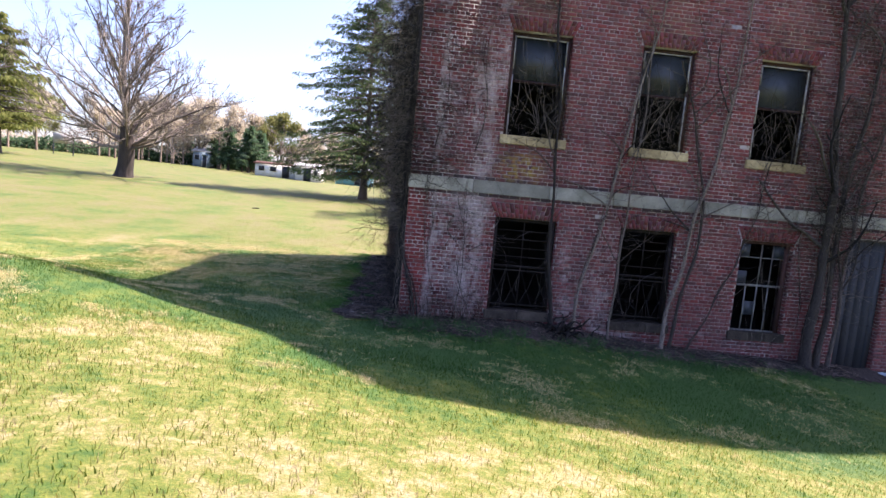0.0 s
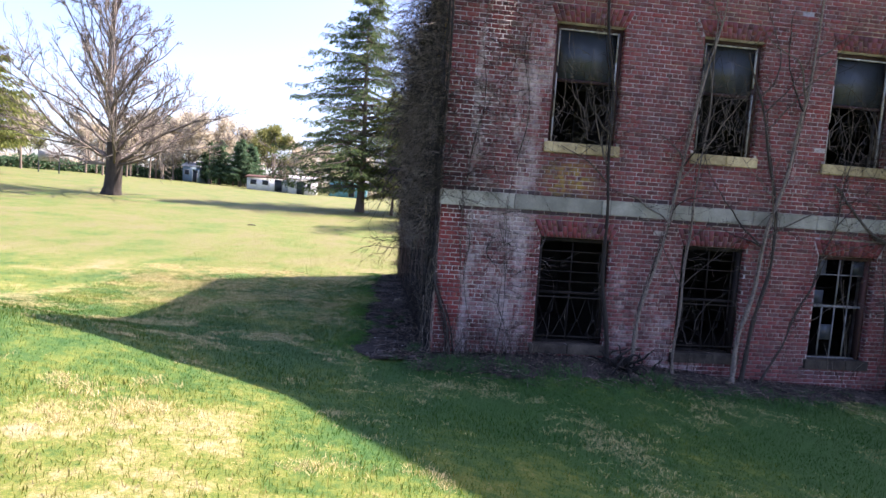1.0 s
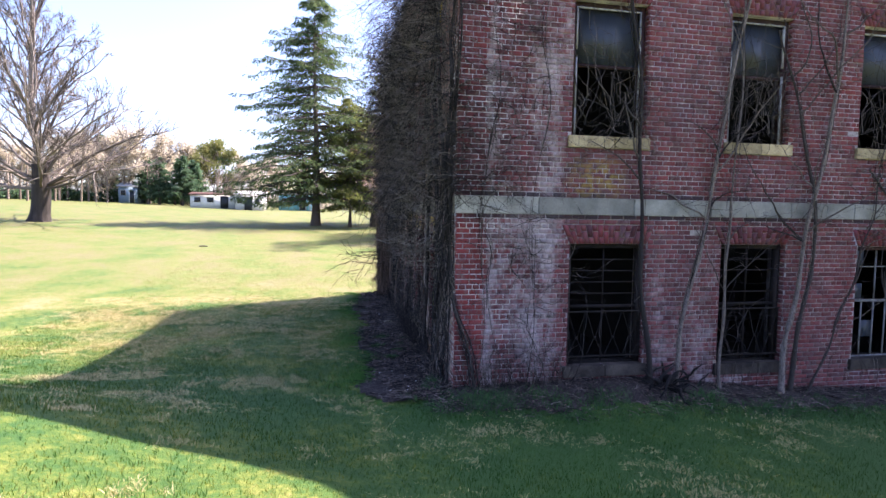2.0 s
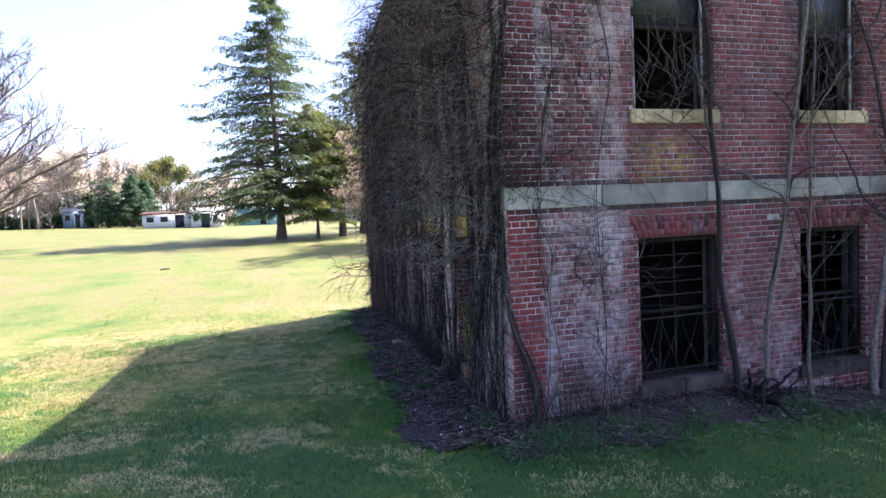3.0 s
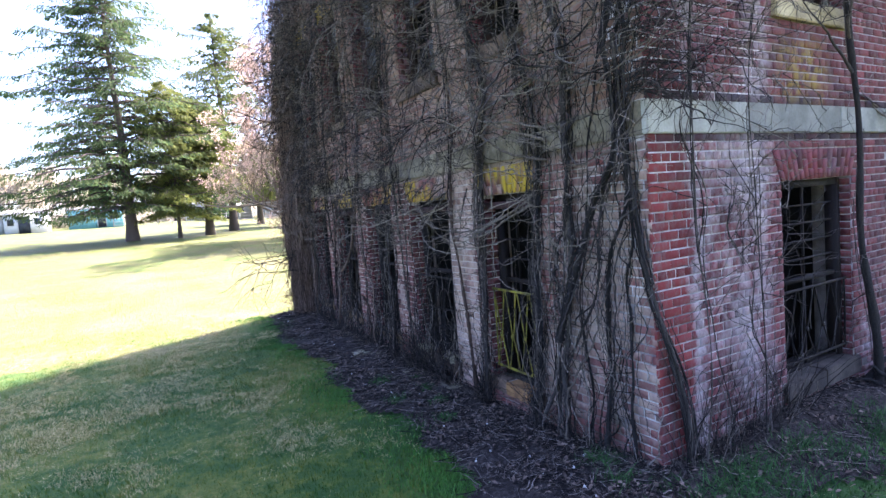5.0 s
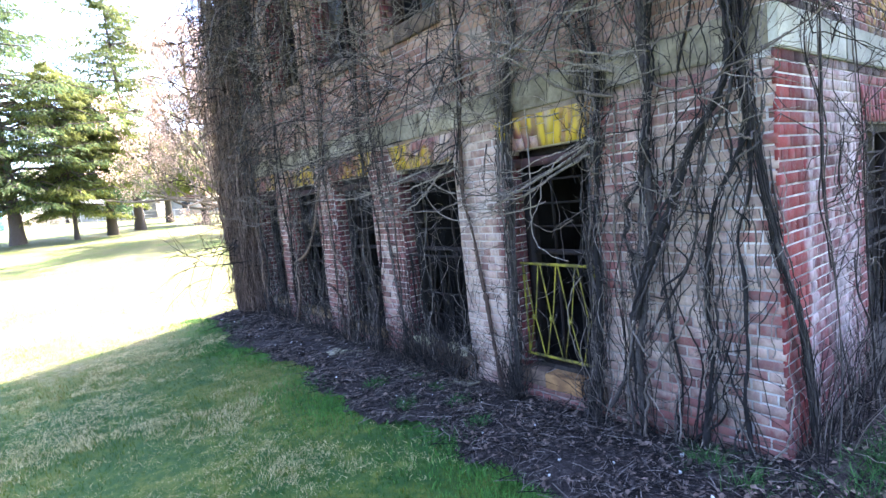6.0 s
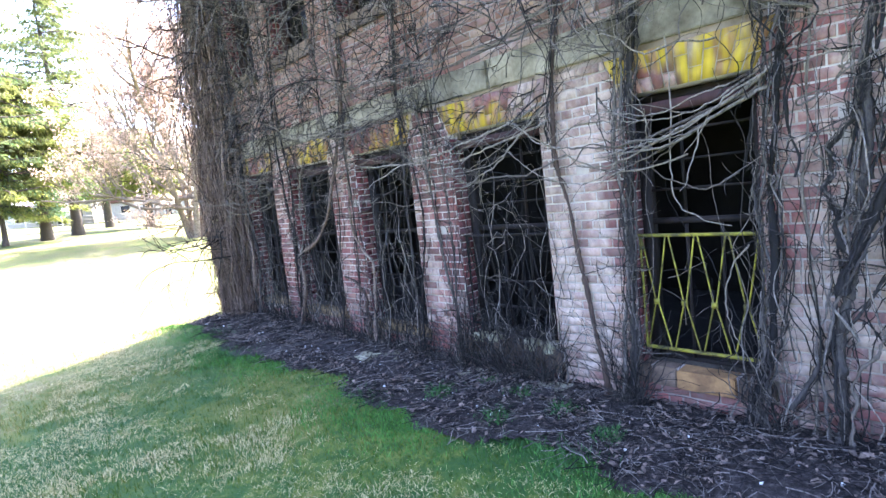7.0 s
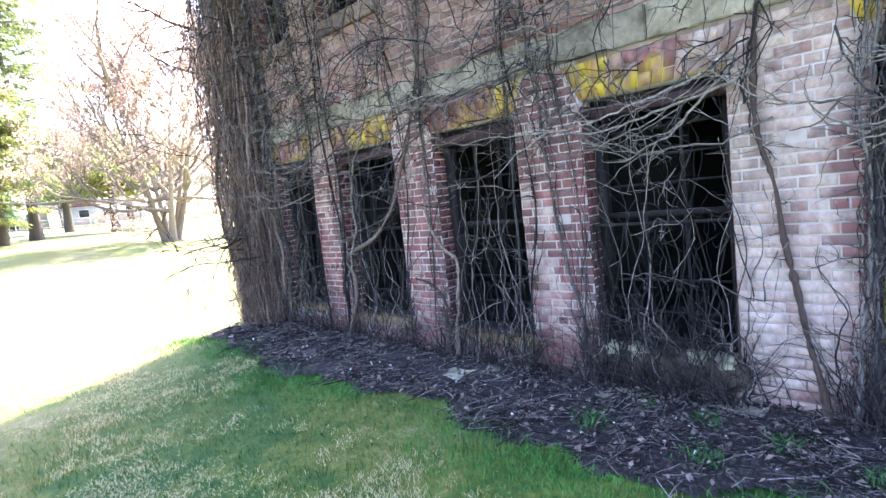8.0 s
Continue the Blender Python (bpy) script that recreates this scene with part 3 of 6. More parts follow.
def window(at, hole, label, wood, rail, cols, rows_up, rows_down, panes_up=0.0, panes_down=0.0, trim=None, muntin=None, d=0.17):
    """A sash window: casing, meeting rail, glazing bars and the panes that are left."""
    global window_count
    window_count += 1
    w = thing("window_%d" % window_count, label, "window", kind="structure")
    u0, u1, z0, z1 = hole
    c = 0.075
    timber("jamb", at, w, u0 + 0.008, u0 + c, z0, z1, d, d + 0.11, wood)
    timber("jamb", at, w, u1 - c, u1 - 0.008, z0, z1, d, d + 0.11, wood)
    timber("head", at, w, u0 + c, u1 - c, z1 - 0.07, z1 - 0.003, d, d + 0.11, wood)
    if trim:
        for a in (u0 + c + 0.004, u1 - c - 0.026):
            z = z0 + 0.02
            while z < z1 - 0.15:
                q = min(z + rng.uniform(0.35, 1.1), z1 - 0.075)
                timber("storm_strip", at, w, a, a + 0.022, z, q, d - 0.02, d + 0.012, trim)
                z = q + rng.choice([0.0, 0.0, 0.12])
        timber("storm_strip", at, w, u0 + c + 0.03, u1 - c - 0.03, z1 - 0.095, z1 - 0.075, d - 0.018, d + 0.012, trim)
    m = muntin or wood
    for lo, hi, n, keep, at_rail in ((rail + 0.022, z1 - 0.07, rows_up, panes_up, rail), (z0 + 0.03, rail - 0.022, rows_down, panes_down, z0 + 0.018)):
        a0, a1 = u0 + c, u1 - c
        s = timber("sash", at, w, a0, a1, at_rail - 0.022 if at_rail == rail else z0 + 0.002, at_rail + 0.022 if at_rail == rail else z0 + 0.03, d + 0.03, d + 0.075, m)
        us, zs = np.linspace(a0, a1, cols + 1), np.linspace(lo, hi, n + 1)
        for u in us[1:-1]:
            if rng.random() < 0.8:
                timber("glazing_bar", at, s, u - 0.009, u + 0.009, lo, hi, d + 0.04, d + 0.062, m)
        for z in zs[1:-1]:
            if rng.random() < 0.75:
                timber("glazing_bar", at, s, a0, a1, z - 0.009, z + 0.009, d + 0.042, d + 0.06, m)
        for p, q in zip(us, us[1:]):
            for e, t in zip(zs, zs[1:]):
                if rng.random() < keep:
                    glass_pane(at, s, p + 0.011, q - 0.011, e + 0.011, t - 0.011, d + 0.049)
    return w


def grille(at, hole, top, peaks, material, label, depth=0.1):
    """A low security grille: two rails, end posts and bars that zigzag in long narrow diamonds."""
    g = thing("window_grille", label, "grille", "window grilles")
    u0, u1, z0, _ = hole
    a, b, lo = u0 + 0.03, u1 - 0.03, z0 + 0.13
    bars("rail", at, g, [(a - 0.03, top, b + 0.03, top), (a - 0.03, lo, b + 0.03, lo)], 0.014, material, depth)
    bars("post", at, g, [(a, lo, a, top), (b, lo, b, top)], 0.010, material, depth)
    u = np.linspace(a, b, peaks * 2 + 1)
    mid = lo + (top - lo) * 0.42
    lines = []
    for i in range(peaks):
        l, m, r = u[2 * i], u[2 * i + 1], u[2 * i + 2]
        lines += [(l + 0.01, top, m - 0.008, mid), (r - 0.01, top, m + 0.008, mid), (m - 0.008, mid, l + 0.01, lo), (m + 0.008, mid, r - 0.01, lo)]
    bars("zigzag_bar", at, g, lines, 0.0062, material, depth - 0.006)
    for i in range(peaks):
        c = Build()
        c.box(at(u[2 * i + 1] - 0.02, depth - 0.02, mid - 0.02), at(u[2 * i + 1] + 0.02, depth - 0.004, mid + 0.02))
        part("clip", c, material, g)
    return g


EMPTY = "empty weathered sash frame with broken glazing bars in brick"
for n, h in enumerate(FRONT_LOW):
    if n < 2:
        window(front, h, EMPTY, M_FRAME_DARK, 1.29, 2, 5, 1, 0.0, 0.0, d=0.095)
        grille(front, h, 1.22, 4, M_IRON, "rusty iron zigzag grille in a ruined window", 0.06)
    else:
        window(front, h, "twelve-light sash window with flaking white bars", M_FRAME_RED, 1.30, 4, 3, 3, 0.35, 0.2, muntin=M_MUNTIN, d=0.11)
for h in FRONT_HIGH:
    window(front, h, "tall dark sash window with peeling white storm strips", M_FRAME_RED, 4.92, 1, 1, 1, 1.0, 0.0, M_FRAME_WHITE, d=0.11)
for n, h in enumerate(SIDE_LOW):
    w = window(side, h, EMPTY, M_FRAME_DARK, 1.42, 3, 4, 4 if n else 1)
    timber("lintel", side, w, h[0] + 0.01, h[1] - 0.01, h[3] - 0.15, h[3] - 0.075, 0.03, 0.165, M_FRAME_RED)
    if n < 2:
        grille(side, h, 1.33 if n == 0 else 1.36, 4, M_YELLOW if n == 0 else M_IRON,
               "yellow painted zigzag iron grille in a dark window" if n == 0 else "rusty iron zigzag grille behind bare vines", 0.06)
for h in SIDE_HIGH:
    window(side, h, "dark upper sash window overgrown by bare vines", M_FRAME_RED, 4.95, 2, 2, 2, 0.5, 0.2)

door = thing("door_1", "grey weathered boarded-up doorway in the brick wall", "door", kind="structure")
u = DOOR[0] + 0.02
while u < DOOR[1] - 0.05:
    w = min(0.19, DOOR[1] - 0.02 - u)
    timber("board", front, door, u, u + w - 0.008, DOOR[2], DOOR[3] - 0.01, 0.10 + rng.uniform(0, 0.008), 0.135, M_BOARD)
    u += w

# loose block of worn stone in front of the first opening, and rubble on the side sills
M_RUBBLE = simple("pale_rubble", (0.16, 0.14, 0.10), (0.40, 0.37, 0.24), 9, 0.9, 0.004, 50)


def rock(name, at, size, material, label, category, group="", seed=0, flat=0.7):
    b = bmesh.new()
    bmesh.ops.create_cube(b, size=1.7)
    bmesh.ops.subdivide_edges(b, edges=b.edges[:], cuts=2, use_grid_fill=True)
    for v in b.verts:
        k = 1 + 0.55 * noise.noise(v.co * 1.3 + Vector((seed, 0, seed * 0.7)))
        v.co = Vector((v.co.x * size[0] * k, v.co.y * size[1] * k, v.co.z * size[2] * k * flat))
    data = bpy.data.meshes.new(name)
    b.to_mesh(data)
    b.free()
    ob = part(name, data, material, None, label)
    ob.location = at
    return tagged(ob, category=category, group=group)


for n, (y, z) in enumerate(((13.42, 0.36), (14.25, 0.36), (14.05, 0.36), (13.62, 0.36))):
    rock("rubble", (FX - 0.01, y, z), (0.06, 0.07, 0.075), M_RUBBLE, "pale yellowish lump of rubble on the sill", "rubble", "rubble on the sill", n * 3.1)
for n, (x, y) in enumerate(((-0.03, 13.3), (-0.12, 14.15), (-0.15, 15.3), (0.0, 16.9), (-0.35, 15.6))):
    rock("stone", (x, y, float(height(x, y)) + 0.02), (0.11, 0.13, 0.09), M_RUBBLE, "rough pale stone lying on the dark soil", "stone", "stones along the wall", 5 + n * 2.3)

# ---- bare vines ----
def vine_material(name, dark, pale, cut=0.15):
    k = Mat(name, 0.9)
    c = k.mix(k.ramp(k.island(), (cut, 0.0), (0.95, 1.0)), dark, pale)
    g = k.noise(55, 6, 0.75, (1, 1, 0.22))
    c = k.mix(k.ramp(g, (0.38, 0.75), (0.62, 0.0)), c, tuple(v * 0.35 for v in dark))
    return k.done(c, g, 0.012)


M_STEM = vine_material("vine_bark", (0.014, 0.012, 0.0125), (0.125, 0.106, 0.096), 0.3)
M_FRONT_VINE = vine_material("grey_tan_vine", (0.030, 0.025, 0.023), (0.24, 0.20, 0.172), 0.15)
M_ROPE = vine_material("grey_shaggy_vine", (0.022, 0.019, 0.019), (0.23, 0.195, 0.172), 0.3)
M_TWIG = vine_material("vine_twigs", (0.016, 0.0125, 0.0125), (0.29, 0.245, 0.212), 0.4)
M_STRAND = vine_material("pale_vine_strands", (0.018, 0.016, 0.016), (0.40, 0.34, 0.29), 0.5)
M_BUNDLE = vine_material("shaggy_brown_bark", (0.070, 0.044, 0.034), (0.33, 0.235, 0.185))
M_PALE = vine_material("bleached_vine", (0.11, 0.088, 0.072), (0.33, 0.28, 0.23))


def keep_out_of_wall(p, gap=0.015):
    if p[0] > FX - gap and p[1] > FY - gap and p[0] < END_X and p[1] < END_Y + gap:
        if p[0] - FX < p[1] - FY:
            p[0] = FX - gap
        else:
            p[1] = FY - gap
    if p[2] < 0.0 and p[1] > 8:
        p[2] = 0.0
    return p


def keep_row(q):
    return np.array([keep_out_of_wall(p) for p in q])


def wander(p, d, length, n, sag=0.05, wob=0.15, gap=0.015):
    """A wavering path that starts at p towards d and droops, and stays outside the walls."""
    p, d = np.array(p, float), np.array(d, float)
    d /= np.linalg.norm(d)
    out, kicks, step = [p.copy()], rng.normal(0, wob, (n, 3)), length / n
    for k in kicks:
        d = d + k
        d[2] -= sag
        d /= math.sqrt(d[0] * d[0] + d[1] * d[1] + d[2] * d[2])
        p = keep_out_of_wall(p + d * step, gap)
        out.append(p.copy())
    return np.array(out)


def spray(build, start, d, length, r, sag=0.05, wob=0.22, forks=3, sides=3):
    """A twig with a few side shoots."""
    n = max(5, int(length / 0.085))
    path = wander(start, d, length, n, sag, wob)
    build.tube(path, np.linspace(r, r * 0.3, len(path)), sides)
    for _ in range(forks):
        i = rng.integers(1, len(path) - 1)
        along = path[i + 1 if i + 1 < len(path) else i] - path[i - 1]
        q = along / (np.linalg.norm(along) + 1e-6) + rng.normal(0, 0.55, 3)
        sub = wander(path[i], q, length * rng.uniform(0.25, 0.55), 6, sag, wob * 1.6)
        build.tube(sub, np.linspace(r * 0.6, r * 0.2, len(sub)), 3)


def climb(y0, y1, z1, wave, gap, n=40, z0=-0.05):
    """A stem that creeps up the side wall."""
    t = np.linspace(0, 1, n)
    ph = rng.uniform(0, 6.3, 4)
    y = y0 + (y1 - y0) * t + wave * (np.sin(ph[0] + t * 9) * 0.6 + np.sin(ph[1] + t * 17) * 0.35 + np.sin(ph[2] + t * 39) * 0.09)
    y -= (wave * (np.sin(ph[0]) * 0.6 + np.sin(ph[1]) * 0.3)) * (1 - t) ** 3
    x = FX - gap - 0.05 * (1 - t) ** 4 - 0.035 * (1 + np.sin(ph[3] + t * 16)) - 0.012 * rng.random(n)
    return np.column_stack([x, np.maximum(y, FY - 0.05), z0 + (z1 - z0) * t])


def side_vine(y0, stems, r, lean=0.0, top=7.6, twigs=40, roots=26, hair=True):
    v = thing("climbing_vine", "leafless woody vine clinging to the whitewashed brick wall", "vine", "vines on the side wall")
    T = Build()
    for s in range(stems):
        off = rng.normal(0, 0.05)
        rr = r * rng.uniform(0.35, 0.65)
        path = climb(y0 + off, y0 + off + lean + rng.normal(0, 0.22), top * rng.uniform(0.75, 1.0), 0.10, rr + 0.012, 56)
        b = Build()
        wob = 1 + 0.18 * np.sin(np.arange(len(path)) * 1.7 + s) + 0.1 * rng.normal(size=len(path))
        b.tube(path, np.linspace(rr, rr * 0.45, len(path)) * wob, 6)
        stem = part("stem", b, M_STEM, v, smooth=True)
        H = Build()
        if hair:
            for n in range(roots * 4):
                i = rng.integers(0, len(path) - 12)
                j = min(len(path), i + rng.integers(3, 6) if n % 4 else i + rng.integers(5, 14))
                o = np.array((rng.uniform(-rr - 0.012, 0.0), rng.normal(0, rr * 0.8 + 0.012), rng.uniform(-0.06, 0.06)))
                drift = np.cumsum(rng.normal(0, 0.020, (j - i, 3)), 0) * (0.4, 1, 0.3)
                q = path[i:j] + o + drift
                q[:, 0] = np.minimum(q[:, 0], FX - 0.008)
                H.tube(q, rng.uniform(0.002, 0.005), 3)
        if H.n:
            part("root_hair", H, M_STEM, stem, kind="stuff")
        for _ in range(twigs):
            i = rng.integers(3, len(path) - 1)
            z = path[i][2]
            big = 1.0 if z > 2.5 else 0.55
            if z < 2.5 and rng.random() < 0.75:
                continue
            spray(T, path[i], (-rng.uniform(0.3, 1.0), rng.normal(0, 0.9), rng.uniform(-0.4, 0.8)), rng.uniform(0.3, 0.9) * big, rng.uniform(0.003, 0.008), 0.07)
    if T.n:
        part("twig_tangle", T, M_TWIG, v, kind="stuff")
    return v


for y0, stems, r, lean in ((14.47, 1, 0.022, -0.1), (14.95, 1, 0.024, 0.05), (15.12, 1, 0.026, -0.3), (16.14, 1, 0.026, 0.0), (16.58, 1, 0.020, 0.1),
                           (17.75, 2, 0.026, -0.2), (18.15, 1, 0.024, 0.05), (19.08, 2, 0.030, 0.1)):
    side_vine(y0, stems, r, lean, twigs=56, roots=9)


def smooth_path(points, n):
    """An even path through a few corners, with the corners rounded off."""
    c = np.array(points, float)
    run = np.concatenate([[0], np.cumsum(np.linalg.norm(np.diff(c, axis=0), axis=1))])
    t = np.linspace(0, run[-1], n)
    q = np.column_stack([np.interp(t, run, c[:, k]) for k in range(c.shape[1])])
    w = max(1, n // (3 * len(c)))
    for k in range(c.shape[1]):
        q[:, k] = np.convolve(np.pad(q[:, k], w, "reflect", reflect_type="odd"), np.ones(2 * w + 1) / (2 * w + 1), "valid")
    return q


def rope_vine(points, r, label, mat=None, strands=4, hair=60, out=0.0, top=0.0, fuzz=14):
    """A creeper on the side wall along (y, z) corners: a knobbly stem, thinner stems wound round it, root hair and twigs."""
    v = thing("climbing_vine", label, "vine", "vines on the side wall")
    pts = list(points)
    while top and pts[-1][1] < top:
        pts.append((pts[-1][0] + rng.normal(0, 0.12), pts[-1][1] + rng.uniform(0.4, 0.8)))
    n = int(20 + 16 * len(pts))
    yz = smooth_path(pts, n)
    t = np.linspace(0, 1, n)
    yz[:, 0] += 0.012 * np.sin(t * 31 + r * 700) + 0.008 * np.sin(t * 67 + yz[0, 0] * 9)
    x = FX - r - 0.012 - out - 0.02 * np.sin(t * 13 + yz[0, 0] * 5) ** 2 - 0.05 * np.exp(-t * 14)
    path = np.column_stack([x, yz])
    knots = 0.8 + 0.16 * np.sin(t * 41 + yz[0, 0] * 7) + 0.17 * rng.normal(size=n)
    b = Build()
    b.tube(path, r * (1 - 0.5 * t) * knots + 0.5 * r * np.exp(-t * 20), 8)
    stem = part("stem", b, mat or M_STEM, v, smooth=True)
    for k in range(strands):
        ph, turns = rng.uniform(0, 6.3), rng.uniform(4, 11) * rng.choice([-1, 1])
        away = r * rng.uniform(0.9, 1.9) * (1 - 0.4 * t)
        q = path + np.column_stack([-np.abs(np.cos(ph + turns * t)) * away * 0.8, np.sin(ph + turns * t) * away, 0 * t]) + np.cumsum(rng.normal(0, 0.007, (n, 3)), 0) * (0.15, 1, 0.1)
        i, j = int(n * rng.uniform(0, 0.3)) if rng.random() < 0.4 else 0, int(n * rng.uniform(0.6, 1.0))
        q[:, 0] = np.minimum(q[:, 0], FX - 0.008)
        b = Build()
        rr = max(0.004, r * rng.uniform(0.16, 0.42))
        b.tube(q[i:j], rr * (0.9 + 0.22 * rng.normal(size=j - i)) * np.linspace(1, 0.6, j - i), 5)
        part("strand", b, M_ROPE, v, smooth=True)
    H = Build()
    for _ in range(hair * 5):
        i = rng.integers(0, n - 5)
        if rng.random() < 0.3:
            j = min(n, i + rng.integers(4, 12))
            q = path[i:j] + (rng.uniform(-r, r * 0.4), rng.normal(0, r * 0.9 + 0.008), 0) + np.cumsum(rng.normal(0, 0.010, (j - i, 3)), 0) * (0.3, 1, 0.4)
            q[:, 0] = np.minimum(q[:, 0], FX - 0.006)
        else:
            a = path[i] + (rng.uniform(-r * 0.8, r * 0.5), rng.normal(0, r * 0.6), rng.uniform(-0.03, 0.03))
            q = wander(a, (rng.normal(-0.1, 0.3), rng.choice([-1, 1]) * rng.uniform(0.2, 1.0), rng.normal(0, 0.7)), rng.uniform(0.03, 0.11 + r), 4, 0.02, 0.35, 0.006)
        H.tube(q, rng.uniform(0.0014, 0.0036), 3)
    if hair:
        part("root_hair", H, M_STEM, stem, kind="stuff")
    T = Build()
    for _ in range(fuzz):
        i = rng.integers(4, n)
        reach = rng.uniform(0.25, 0.8) * (1.0 if path[i][2] > 2.4 else 0.5)
        spray(T, path[i], (-rng.uniform(0.1, 0.8), rng.choice([-1, 1]) * rng.uniform(0.3, 1.2), rng.uniform(-0.5, 0.6)), reach, rng.uniform(0.003, 0.007), 0.03, 0.16, 4)
    if fuzz:
        part("twig_tangle", T, M_TWIG, v, kind="stuff")


BLACK_VINE, GREY_VINE, PALE_VINE = "thick blackish vine trunk on whitewashed brick", "ropy grey vine stems on the side wall", "slender pale vine stem on whitewashed brick"
rope_vine([(11.31, -0.05), (11.31, 0.55), (11.23, 1.24), (11.17, 1.88), (11.13, 2.48), (11.15, 2.92)], 0.034, BLACK_VINE, None, 4, 90, 0.0, 7.4, 36)
rope_vine([(11.27, 1.0), (11.18, 1.40), (10.99, 1.77), (10.83, 2.13), (10.65, 2.45), (10.56, 2.73)], 0.030, BLACK_VINE, None, 3, 60, 0.05, 7.2, 36)
rope_vine([(11.25, 1.15), (11.35, 1.60), (11.31, 1.86), (11.18, 2.03), (11.14, 2.3)], 0.022, GREY_VINE, None, 2, 30, 0.04, 0, 6)
rope_vine([(11.24, -0.05), (11.25, 0.46), (11.12, 0.72), (10.95, 0.94), (10.83, 1.14), (10.78, 1.5)], 0.014, PALE_VINE, M_PALE, 0, 0, 0.10, 0, 5)
rope_vine([(11.82, -0.05), (11.66, 0.67), (11.63, 1.40), (11.60, 1.99), (11.58, 2.35), (11.5, 3.0)], 0.028, GREY_VINE, None, 6, 120, 0.0, 7.5, 40)
rope_vine([(11.72, -0.05), (11.70, 0.80), (11.68, 1.50), (11.66, 2.10)], 0.012, GREY_VINE, M_ROPE, 2, 40, 0.03, 3.4, 8)
rope_vine([(12.62, -0.05), (12.57, 0.96), (12.54, 1.60), (12.50, 2.42), (12.42, 2.98), (12.28, 3.30)], 0.030, BLACK_VINE, None, 7, 150, 0.0, 7.6, 46)
rope_vine([(12.72, -0.05), (12.63, 0.60), (12.60, 1.32), (12.62, 2.19), (12.55, 3.0)], 0.016, GREY_VINE, M_ROPE, 4, 60, 0.03, 6.4, 24)
rope_vine([(12.83, -0.05), (12.91, 0.60), (12.99, 0.98), (13.05, 1.37), (13.15, 1.89), (13.16, 2.29), (13.1, 2.9)], 0.024, "grey-brown vine slanting over a whitewashed pier", M_BUNDLE, 2, 6, 0.0, 7.0, 18)
rope_vine([(11.56, 0.25), (11.37, 0.65), (10.99, 1.22), (10.82, 1.61), (10.83, 1.99), (10.70, 2.38)], 0.013, GREY_VINE, M_ROPE, 2, 24, 0.03, 6.0, 18)
rope_vine([(10.87, -0.05), (10.78, 0.81), (10.78, 1.55), (10.72, 1.83), (10.57, 2.09), (10.48, 2.45)], 0.022, GREY_VINE, M_ROPE, 4, 50, 0.0, 6.8, 30)
rope_vine([(10.57, -0.05), (10.56, 1.24), (10.59, 1.63), (10.49, 1.86), (10.52, 2.6)], 0.016, GREY_VINE, M_ROPE, 2, 24, 0.0, 5.5, 20)
rope_vine([(11.05, -0.05), (11.02, 0.7), (11.10, 1.3), (11.0, 2.0), (10.9, 2.7)], 0.012, GREY_VINE, M_ROPE, 1, 16, 0.0, 6.2, 20)
rope_vine([(11.45, -0.05), (11.42, 0.9), (11.48, 1.7), (11.40, 2.5)], 0.011, PALE_VINE, M_PALE, 1, 8, 0.0, 5.8, 20)
rope_vine([(17.73, 0.0), (17.46, 0.64), (17.47, 0.96), (17.66, 1.11), (17.46, 1.19), (16.96, 1.36), (16.61, 1.72), (16.50, 1.94), (16.30, 2.35), (16.02, 3.05)], 0.030, "crooked pale vine limb crossing a dark window", M_BUNDLE, 1, 20, 0.05, 6.0, 16)
rope_vine([(17.55, 0.9), (17.36, 1.4), (17.32, 2.07), (16.92, 2.68), (16.64, 3.16)], 0.014, PALE_VINE, M_PALE, 0, 0, 0.06, 0, 4)
rope_vine([(17.39, 2.66), (17.24, 1.86), (17.34, 1.37), (17.5, 0.9)], 0.016, PALE_VINE, M_BUNDLE, 0, 0, 0.03, 0, 4)
rope_vine([(16.0, -0.05), (16.01, 0.40), (16.02, 0.72), (16.18, 0.84), (16.4, 0.9)], 0.028, "crooked pale vine limb crossing a dark window", M_BUNDLE, 0, 12, 0.06, 0, 6)
rope_vine([(15.87, -0.05), (15.94, 0.45), (15.84, 0.72), (15.79, 1.07), (16.03, 1.22), (16.2, 1.6)], 0.026, "crooked pale vine limb crossing a dark window", M_BUNDLE, 0, 12, 0.03, 3.0, 8)
rope_vine([(14.45, -0.05), (14.49, 0.69), (14.67, 1.20), (14.74, 2.33)], 0.016, GREY_VINE, M_ROPE, 2, 24, 0.0, 6.5, 20)

